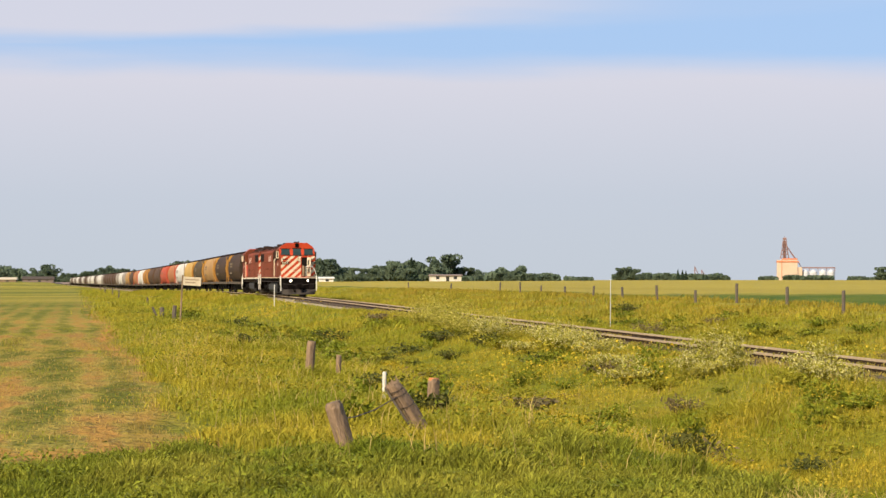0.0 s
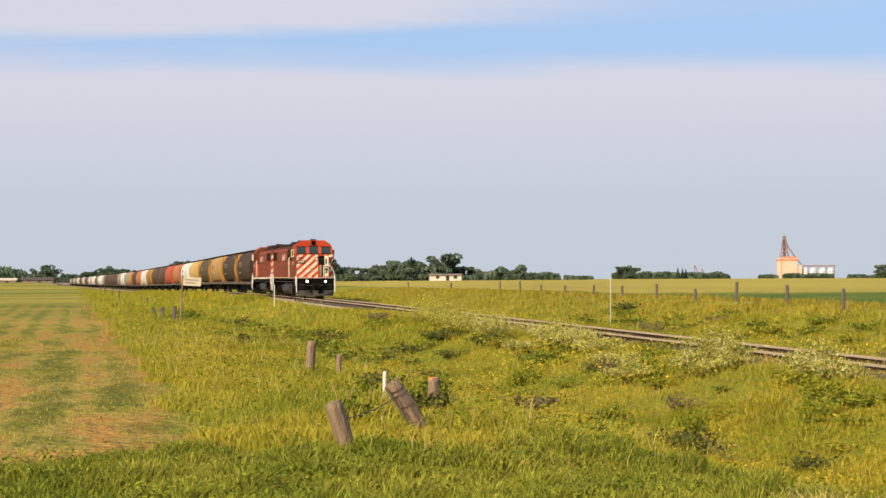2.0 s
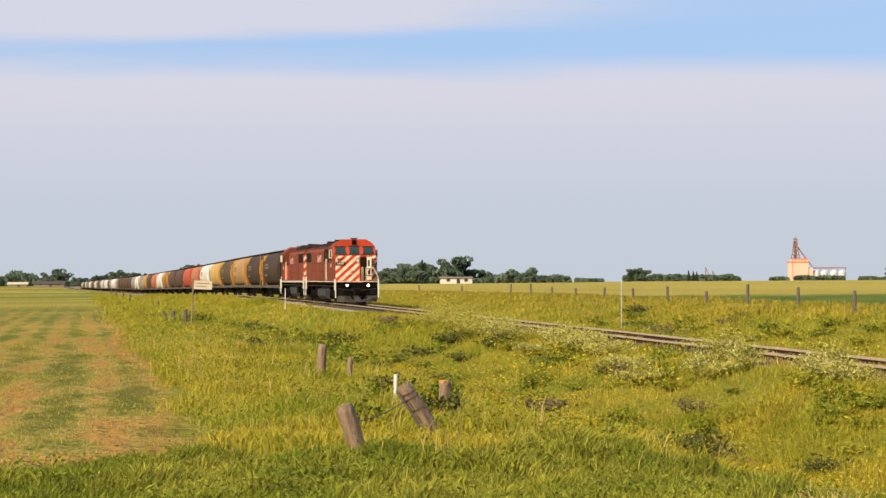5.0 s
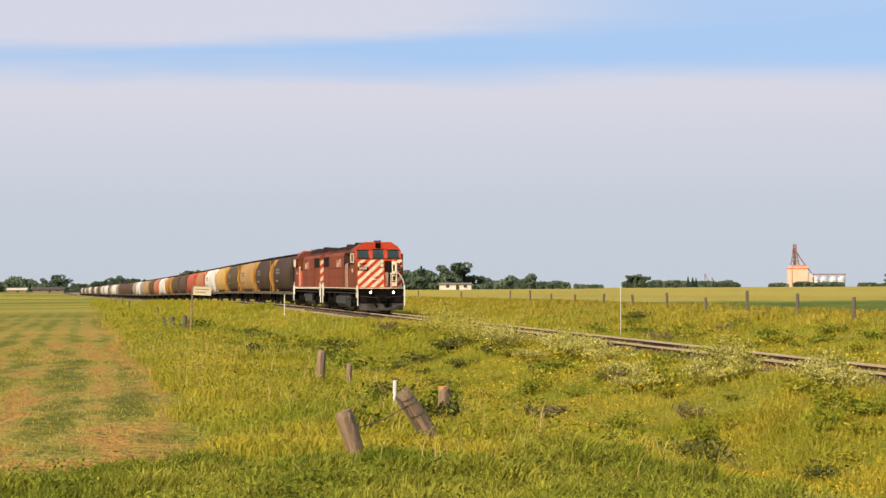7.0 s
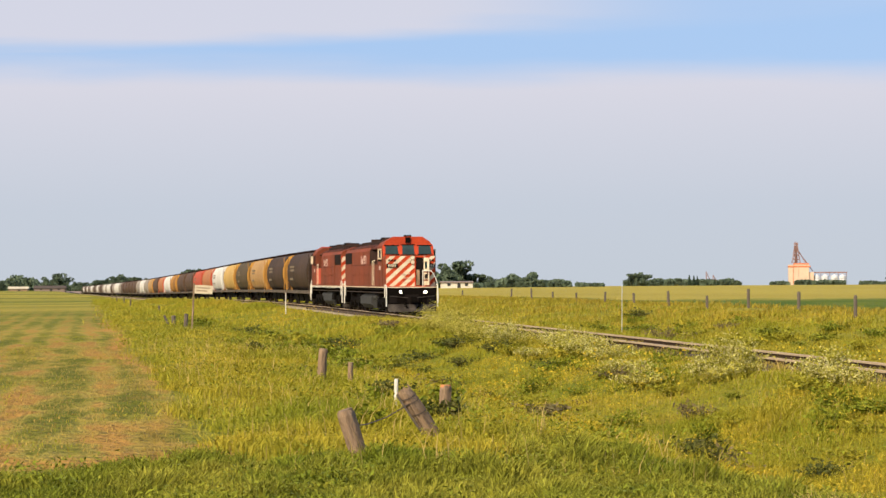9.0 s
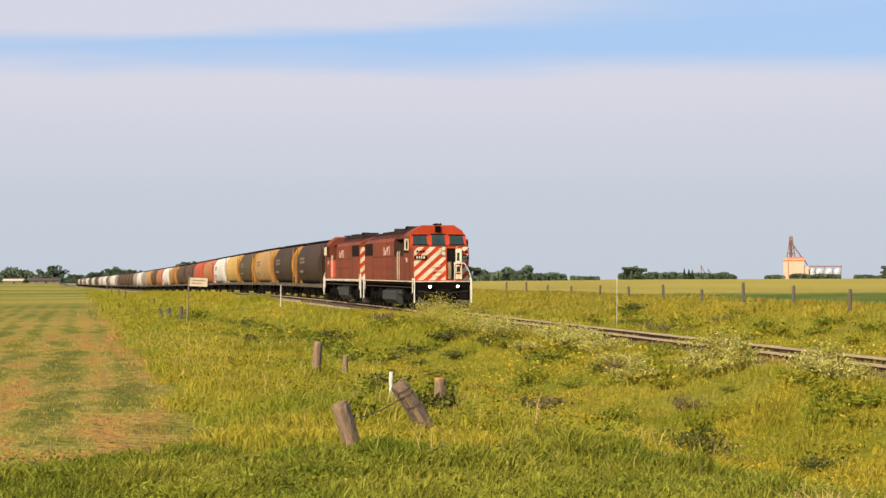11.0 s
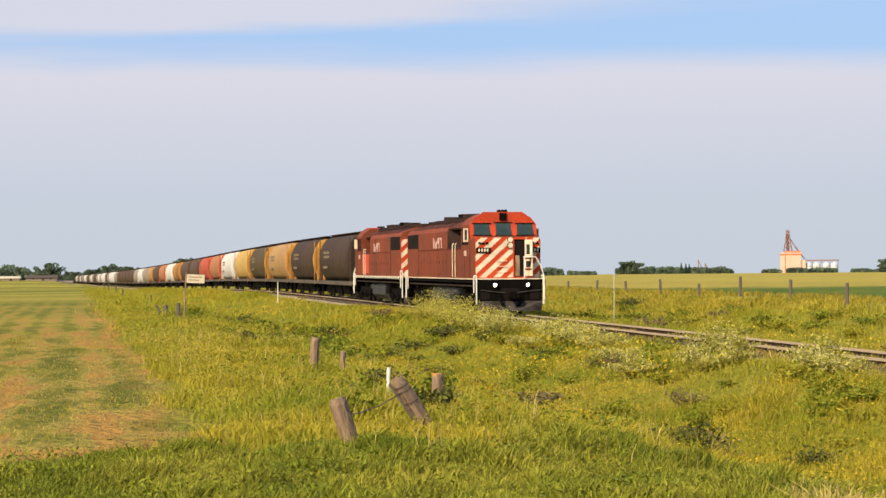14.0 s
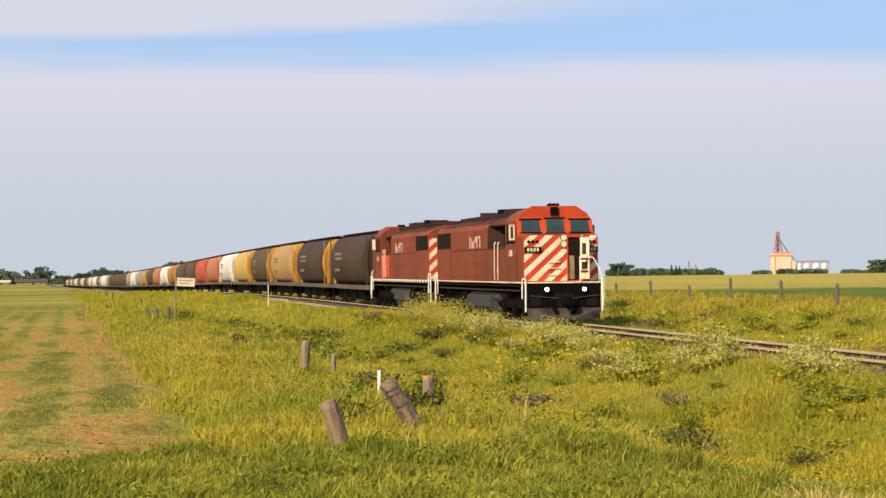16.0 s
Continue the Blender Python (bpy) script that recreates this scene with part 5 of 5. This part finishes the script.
def quick_z(x, y):
    """Ground height, remembered on a half-metre lattice."""
    key = (round(x * 2), round(y * 2))
    if key not in GZ:
        GZ[key] = ground_z(*to_line(key[0] / 2, key[1] / 2))
    return GZ[key]


def scatter(count, r0, r1, test, seed, half=0.245):
    """Places spread over the sector of meadow that lies before the field edge."""
    rng = random.Random(seed)
    out = []
    while len(out) < count:
        r = math.sqrt(rng.uniform(r0 * r0, r1 * r1))
        a = rng.uniform(-half, half)
        x, y = r * math.sin(a), r * math.cos(a)
        s, v = to_line(x, y)
        k = test(s, v, x, y, rng)
        if k:
            out.append((x, y, k, rail_z(s) - 0.2 if abs(v) < 1.75 else quick_z(x, y)))
        else:
            count -= 0.3
    return out


def clump(x, y, f=0.35, seed=0.0):
    return noise.noise((x * f, y * f * 0.6, seed))


def is_bank(s, v, x, y, rng):
    if v > 13.6 or abs(v) < (2.0 if s < 48 else 2.5) or v < -17.9 + 0.5 * clump(s, v, 0.7, 3):
        return 0
    c = clump(x, y, 0.55) + 0.6 * clump(x, y, 1.6, 6.0)
    if abs(v) < 3.4:
        return (0.85 if s < 44 else 0.40) + 0.35 * max(0, c + 0.2)
    if v < -11:
        return 0.42 + 0.7 * max(0, c + 0.2)
    return 0.40 + 0.75 * max(0, c + 0.15)


def is_front(s, v, x, y, rng):
    edge = 18.6 + 1.4 * clump(x, 0.0, 0.9, 5) + (2.2 if x > 0.6 else 0.0) - (0.6 if x < -2.6 else 0)
    if y > edge:
        return 0
    return 0.5 + 1.0 * max(0, clump(x, y, 3.1) + 0.6 * clump(x, y, 1.1, 2.0) + 0.12)


def is_mown(s, v, x, y, rng):
    if v > -18.2 or y < 17.5:
        return 0
    return 0.5 + 0.6 * max(0, clump(s * 0.2, v * 3.0, 0.6, 2))


def along(count, s0, s1, v0, v1, seed, low=0.5, high=1.0, test=None):
    rng = random.Random(seed)
    out = []
    while len(out) < count:
        s, v = rng.uniform(s0, s1), rng.uniform(v0, v1)
        p = LINE @ Vector((-s, v + bend(s), 0))
        if abs(abs(v) - 0.75) < 0.12 or (test and not test(p.x, p.y)):
            continue
        out.append((p.x, p.y, rng.uniform(low, high), rail_z(s) - 0.2 if abs(v) < 1.75 else quick_z(p.x, p.y)))
    return out


BED_PLACES = along(3600, -50, 46, -1.7, 2.4, 85, 0.4, 0.8, lambda x, y: clump(x, y, 0.5, 31) > -0.05)
blades("foreground_grass", scatter(17000, 13.5, 21.5, is_front, 1, 0.27), M_GRASS, "lush green grass in the foreground", 0.16, 0.0145, 13, 0.06, 0.9, 11)
blades("bank_grass", scatter(19000, 18, 45, is_bank, 2), M_NEARBANK, "uneven yellow-green grass on the ditch banks", 0.20, 0.016, 11, 0.14, 1.5, 12)
blades("bank_grass", scatter(19000, 45, 115, is_bank, 3), M_GRASS2, "uneven yellow-green grass on the track bank", 0.20, 0.026, 10, 0.28, 1.6, 13)
blades("meadow_grass", scatter(15000, 80, 300, is_bank, 4), M_GRASS2, "yellow-green meadow grass beyond the track", 0.34, 0.06, 8, 0.55, 1.2, 14)
blades("far_meadow", scatter(9000, 85, 230, lambda s, v, x, y, r: 0.5 + 0.7 * max(0, clump(x, y, 0.2, 17)) if 11 < v < 18.5 else 0, 91), M_MEADOW, "rough meadow grass along the far fence", 0.40, 0.06, 7, 0.5, 1.1, 92)
blades("ripe_meadow", scatter(7000, 60, 190, lambda s, v, x, y, r: 0.5 + 0.7 * max(0, clump(x, y, 0.25, 18)) if 3.2 < v < 12 and clump(x, y, 0.12, 19) > -0.15 else 0, 93), M_MEADOW, "ripening golden grass beyond the track", 0.36, 0.05, 8, 0.4, 1.2, 94)
blades("golden_grass", scatter(3200, 22, 62, lambda s, v, x, y, r: 0.9 if -11.6 + 0.8 * clump(x, y, 0.4, 4) < v < -8.9 + 1.2 * clump(x, y, 0.3, 5) and clump(x, y, 0.16, 8) > -0.12 else 0, 8), M_GOLD, "golden low grass in the ditch bottom", 0.26, 0.02, 9, 0.13, 1.5, 19)
blades("track_weeds", BED_PLACES, M_BEDGRASS, "dry grass growing between the rails", 0.19, 0.03, 7, 0.07, 0.8, 18)
blades("hay_stubble", scatter(2600, 17, 60, is_mown, 5), M_HAY, "cut hay lying in rows on the stubble", 0.07, 0.014, 8, 0.15, 1.8, 15)
blades("mown_regrowth", scatter(2600, 17, 75, lambda s, v, x, y, r: is_mown(s, v, x, y, r) if clump(s * 0.25, v, 0.9, 41) > 0.05 else 0, 6), M_GRASS2, "short green regrowth in the mown strip", 0.07, 0.014, 7, 0.14, 1.2, 16)
blades("seed_stalks", scatter(1500, 17, 60, lambda s, v, x, y, r: is_bank(s, v, x, y, r) * 1.3, 7), M_STRAW, "thin straw-coloured seed stalks among the grass", 0.36, 0.009, 3, 0.16, 0.7, 17)
blades("dry_patch", scatter(700, 14, 17.5, lambda s, v, x, y, r: 0.8 if x > 2.35 and y < 15.8 and clump(x, y, 1.2, 3) > 0 else 0, 10, 0.27), M_STRAW, "dry straw patch at the field corner", 0.3, 0.012, 9, 0.09, 1.3, 20)


blades("shoulder_grass", along(3600, -48, 46, -3.8, -2.0, 81, 0.5, 0.95, lambda x, y: clump(x, y, 0.35, 4) > -0.02), M_GRASS2, "tall grass grown over the ballast shoulder", 0.30, 0.034, 8, 0.1, 1.0, 82)
blades("ditch_gold", along(2600, -52, 4, -11.4, -8.8, 83, 0.6, 1.1, lambda x, y: clump(x, y, 0.3, 8) > -0.12), M_GOLD, "golden low grass along the ditch bottom", 0.30, 0.022, 9, 0.13, 1.4, 84)


blades("crest_grass", along(7000, 100, 330, -5.6, -2.7, 87, 0.25, 1.1, lambda x, y: clump(x, y, 0.08, 14) > -0.1), M_GRASS2, "tall grass standing along the far track crest", 0.5, 0.055, 9, 0.5, 0.9, 88)


def leaf_litter(name, places, material, label, height, size, per, spread, seed):
    """Broad leaves of low herbs at all angles, joined as one growth."""
    rng = np.random.default_rng(seed)
    P = np.repeat(np.array(places, dtype=float), per, axis=0)
    n = len(P)
    c = np.c_[P[:, 0] + rng.normal(0, spread, n), P[:, 1] + rng.normal(0, spread, n), P[:, 3] + height * P[:, 2] * rng.uniform(0.1, 1.0, n)]
    a, q = rng.uniform(0, 2 * np.pi, n), rng.uniform(-0.6, 0.9, n)
    s = size * rng.uniform(0.5, 1.4, n)
    d = np.c_[np.cos(a) * np.cos(q), np.sin(a) * np.cos(q), np.sin(q)] * s[:, None]
    e = np.c_[-np.sin(a), np.cos(a), rng.uniform(-0.7, 0.7, n)] * s[:, None] * 0.42
    V = np.stack([c - d, c - e, c + d, c + e], axis=1).reshape(-1, 3)
    me = bpy.data.meshes.new(name)
    me.vertices.add(n * 4)
    me.vertices.foreach_set("co", V.ravel())
    me.loops.add(n * 4)
    me.loops.foreach_set("vertex_index", np.arange(n * 4))
    me.polygons.add(n)
    me.polygons.foreach_set("loop_start", np.arange(n) * 4)
    me.update(calc_edges=True)
    me.validate()
    me.materials.append(material)
    return tagged(new(name, me), label, "herbs", kind="stuff")


leaf_litter("bank_herbs", scatter(7000, 20, 50, is_bank, 61), M_NEARBANK, "broad-leaved herbs on the ditch banks", 0.28, 0.018, 12, 0.18, 62)
leaf_litter("bank_herbs", scatter(8000, 50, 120, is_bank, 63), M_GRASS2, "broad-leaved herbs on the track bank", 0.32, 0.032, 9, 0.3, 64)
leaf_litter("green_herbs", scatter(6500, 21, 100, lambda s, v, x, y, r: is_bank(s, v, x, y, r) * 1.15 if clump(x, y, 0.36, 12) + 0.5 * clump(x, y, 1.3, 13) > 0.06 and v < 0 else 0, 67), M_GREENWEED, "patches of greener herbs on the banks", 0.36, 0.028, 16, 0.22, 68)
leaf_litter("dark_herbs", scatter(600, 24, 100, lambda s, v, x, y, r: is_bank(s, v, x, y, r) * 1.25 if clump(x, y, 0.5, 22) + 0.5 * clump(x, y, 1.5, 23) > 0.3 and v < 0 else 0, 69), M_DARKWEED, "dark brownish herbs on the banks", 0.36, 0.03, 18, 0.2, 70)
leaf_litter("green_herbs", scatter(1200, 13.8, 19.5, lambda s, v, x, y, r: 1.0 if is_front(s, v, x, y, r) and clump(x, y, 1.3, 14) > 0.12 else 0, 73, 0.27), M_GREENWEED, "dark green herbs in the foreground grass", 0.2, 0.022, 12, 0.09, 74)
leaf_litter("foreground_herbs", scatter(6000, 13.5, 20, is_front, 65, 0.27), M_GRASS, "small leafy herbs in the foreground grass", 0.16, 0.015, 9, 0.09, 66)


def flecks(name, places, material, label, size, per, rise, spread, seed, category):
    """Small petals at plant height."""
    rng = random.Random(seed)
    verts, faces = [], []
    for x, y, k, z in places:
        for _ in range(per):
            c = Vector((x + rng.gauss(0, spread), y + rng.gauss(0, spread), z + rise * k * rng.uniform(0.5, 1.1)))
            m = Euler((rng.uniform(-1, 1), rng.uniform(-1, 1), rng.uniform(0, 6.28))).to_matrix()
            i = len(verts)
            q = size * rng.uniform(0.6, 1.3)
            verts += [c + m @ Vector(p_) for p_ in ((-q, 0, 0), (0, -q * 0.7, q * 0.2), (q, 0, 0), (0, q * 0.7, q * 0.3))]
            faces.append((i, i + 1, i + 2, i + 3))
    me = bpy.data.meshes.new(name)
    me.from_pydata(verts, [], faces)
    me.materials.append(material)
    return tagged(new(name, me), label, category, kind="stuff")


flecks("yellow_flowers", scatter(2600, 22, 70, lambda s, v, x, y, r: 1.0 if -12 < v < -3.5 and clump(x, y, 0.45, 8) + 0.4 * clump(x, y, 1.3, 5) > 0.12 else 0, 21), M_YELLOW, "small yellow wildflowers in the ditch", 0.020, 10, 0.34, 0.22, 31, "wildflowers")
flecks("yellow_flowers", scatter(1500, 50, 150, lambda s, v, x, y, r: 1.0 if abs(v) > 2.8 and -8 < v < 5 and clump(x, y, 0.12, 9) > 0.12 else 0, 22), M_YELLOW, "yellow wildflowers beside the ballast", 0.045, 7, 0.45, 0.5, 32, "wildflowers")


def bush(x, y, w, h, leaf, bloom, label, name, seed, leaf_size=0.04, n_leaf=420, n_bloom=420, category="shrub"):
    """A wild plant: stems, many leaves and, where it flowers, blossom flecks."""
    rng = random.Random(seed)
    root = new(name)
    root.matrix_world = at_xy(x, y)
    tagged(root, label, category)
    tips = []
    bm = B()
    for _ in range(12):
        a, q = rng.uniform(0, 6.28), rng.random() ** 0.6
        tip = Vector((math.cos(a) * q * w / 2, math.sin(a) * q * w / 2, h * rng.uniform(0.6, 1.05) * (1 - 0.35 * q)))
        tube(bm, (math.cos(a) * 0.05, math.sin(a) * 0.05, -0.05), tip, 0.009, 0.004, 4)
        tips.append(tip)
    tagged(part("stalk", bm, leaf, root), kind="stuff")
    for nm, m, count, size, lo in (("leaves", leaf, n_leaf, leaf_size, 0.15), ("blossoms", bloom, n_bloom, leaf_size * 0.75, 0.45)):
        if m is None:
            continue
        verts, faces = [], []
        for _ in range(count):
            tip = rng.choice(tips)
            c = tip * rng.uniform(lo, 1.05) + Vector((rng.gauss(0, 0.09 * w), rng.gauss(0, 0.09 * w), rng.gauss(0, 0.05 * h)))
            c.z = max(c.z, 0.02)
            mm = Euler((rng.uniform(-1.2, 1.2), rng.uniform(-1.2, 1.2), rng.uniform(0, 6.28))).to_matrix()
            i, q = len(verts), size * rng.uniform(0.5, 1.4)
            verts += [c + mm @ Vector(p_) for p_ in ((-q, 0, 0), (0, -q * 0.45, q * 0.15), (q, 0, 0), (0, q * 0.45, q * 0.15))]
            faces.append((i, i + 1, i + 2, i + 3))
        me = bpy.data.meshes.new(nm)
        me.from_pydata(verts, [], faces)
        me.materials.append(m)
        ob = new(nm, me)
        ob.parent = root
        tagged(ob, kind="stuff")
    return root


CLOVER = "cream-flowering sweet clover bush growing beside the track"
THISTLE = "dark leafy weed clump on the grass bank"


def by_sight(px, v):
    """Plan place on the bearing px at the offset v from the line."""
    m = (px - 784) / 3590.0
    y = (v / 0.98381 + 4.95 + 0.18227 * 81) / (m + 0.18227)
    return m * y, y


for i, (px, v, w, h) in enumerate(((745, -3.6, 2.6, 0.9), (780, -3.4, 3.4, 1.25), (810, -3.5, 3.0, 1.1), (842, -3.6, 3.0, 0.9), (880, -3.9, 2.2, 0.8), (965, -3.2, 1.8, 0.8), (990, -3.4, 2.4, 1.0), (1020, -3.6, 2.2, 0.9),
                                   (1052, -3.8, 1.8, 0.75), (1090, -4.6, 1.8, 0.5), (1268, -2.9, 1.9, 1.1), (1290, -3.1, 1.3, 0.85), (1455, -2.7, 1.7, 0.95), (1478, -3.0, 1.1, 0.7), (1230, -4.2, 1.6, 0.6), (1120, -5.2, 1.5, 0.5), (930, -4.6, 1.6, 0.5))):
    x, y = by_sight(px, v)
    tagged(bush(x, y, w, h * (1.3 if px < 900 else 1.0), M_CLOVERLEAF, M_SOFTBLOOM if px < 860 else M_CREAMBLOOM, CLOVER, "clover_bush", 100 + i, 0.042, 1700, 2000 if px < 900 else 1300), group="sweet clover along the track")
for i, (px, v, w, h, m) in enumerate(((676, -8.4, 1.7, 0.6, M_DARKWEED), (770, -8.4, 1.8, 0.55, M_DARKWEED), (600, -7.2, 1.6, 0.6, M_DARKWEED), (575, -7.6, 1.2, 0.5, M_DARKWEED), (430, -15.3, 0.75, 0.32, M_DARKWEED), (1235, -9.6, 1.0, 0.75, M_DARKWEED), (1180, -9.6, 0.8, 0.6, M_DARKWEED),
                                      (640, -8.8, 1.0, 0.4, M_DARKWEED), (830, -8.8, 1.2, 0.4, M_DARKWEED), (940, -6.4, 1.5, 0.55, M_GREENWEED), (1165, -4.6, 1.7, 0.85, M_GREENWEED), (1090, -7.5, 1.3, 0.4, M_GREENWEED), (1440, -5.5, 1.0, 0.6, M_GREENWEED), (1240, -7.2, 1.0, 0.7, M_GREENWEED),
                                      (768, -14.4, 0.5, 0.40, M_GREENWEED), (705, -15.0, 0.55, 0.28, M_GREENWEED), (630, -16.3, 0.5, 0.26, M_GREENWEED), (760, -15.2, 0.6, 0.3, M_DARKWEED), (640, -15.4, 0.45, 0.3, M_GREENWEED), (372, -10.5, 1.4, 0.35, M_DARKWEED), (1165, 3.6, 2.4, 0.8, M_PURPLE), (1135, 3.8, 1.6, 0.6, M_PURPLE), (1258, -9.0, 1.1, 0.6, M_PURPLE), (1155, -3.4, 1.5, 0.8, M_GREENWEED), (1205, -6.0, 1.1, 0.5, M_PURPLE), (1440, -4.4, 1.2, 0.6, M_GREENWEED), (1085, -5.0, 1.6, 0.5, M_PURPLE), (500, -8.0, 1.3, 0.35, M_DARKWEED), (470, -8.4, 1.5, 0.3, M_DARKWEED))):
    x, y = by_sight(px, v)
    tagged(bush(x, y, w, h, m, None, THISTLE if m is M_DARKWEED else "bright green leafy weed clump on the bank", "weed_clump", 200 + i, 0.05, 330), group="weed clumps on the banks")

# low leafy clumps all over the banks, copied from a few grown plants
SPREAD = "leafy weed clump standing out of the bank grass"
seedlings = [bush(0, 40, 1.0, 0.5, m, None, SPREAD, "weed_clump", 300 + k, 0.05, 420) for k, m in enumerate((M_GRASS2, M_GREENWEED, M_DARKWEED, M_PURPLE, M_GRASS))]
rng = random.Random(5)
for i, (x, y, k, z) in enumerate(scatter(210, 23, 110, lambda s, v, x, y, r: 1.0 if (-15.5 < v < -3.0 or 4 < v < 12) else 0, 71)):
    f = rng.uniform(0.5, 1.25) * (1.0 if y < 60 else 1.35)
    m = pose(x, y, z - 0.03, 0, 0, rng.uniform(0, 360)) @ Matrix.Diagonal((f * rng.uniform(0.9, 1.5), f * rng.uniform(0.9, 1.4), f * rng.uniform(0.6, 1.0), 1))
    k = rng.choice((0, 0, 0, 1, 1, 2, 3, 4, 4))
    if i < 5:
        seedlings[i].matrix_world = m
        tagged(seedlings[i], group="leafy clumps over the banks")
    else:
        tagged(copy_thing(seedlings[k], m @ Matrix.Diagonal((*(1 / c for c in seedlings[k].scale), 1))), group="leafy clumps over the banks")


# ---------------------------------------------------------------- what moves
def roll_back(t):
    """Metres from the line's origin back to the leading nose."""
    return 98.6 - 6.3625 * t + 0.0125 * t * t


def motions():
    for ob, back, turn in TRAIN:
        rows = []
        for i in range(9):
            t = 2.0 * i
            s = roll_back(t) + back
            slope = (rail_z(s + 7) - rail_z(s - 7)) / 14.0
            rows.append((t, LINE @ pose(-s, bend(s), rail_z(s), 0, math.degrees(slope), bend_turn(s)) @ pose(0, 0, 0, 0, 0, turn)))
        walk(ob, rows)
    # wheels of the units nearest the head roll without slipping
    for ob, back, turn in TRAIN[:6]:
        way = -1.0 if turn else 1.0
        for w in [o for o in ob.children_recursive if o.name.startswith("wheel")]:
            at = w.location.copy()
            start = roll_back(0.0)
            walk(w, [(i / 10.0, pose(*at, 0, math.degrees(way * (start - roll_back(i / 10.0)) / at.z), 0)) for i in range(161)])


motions()
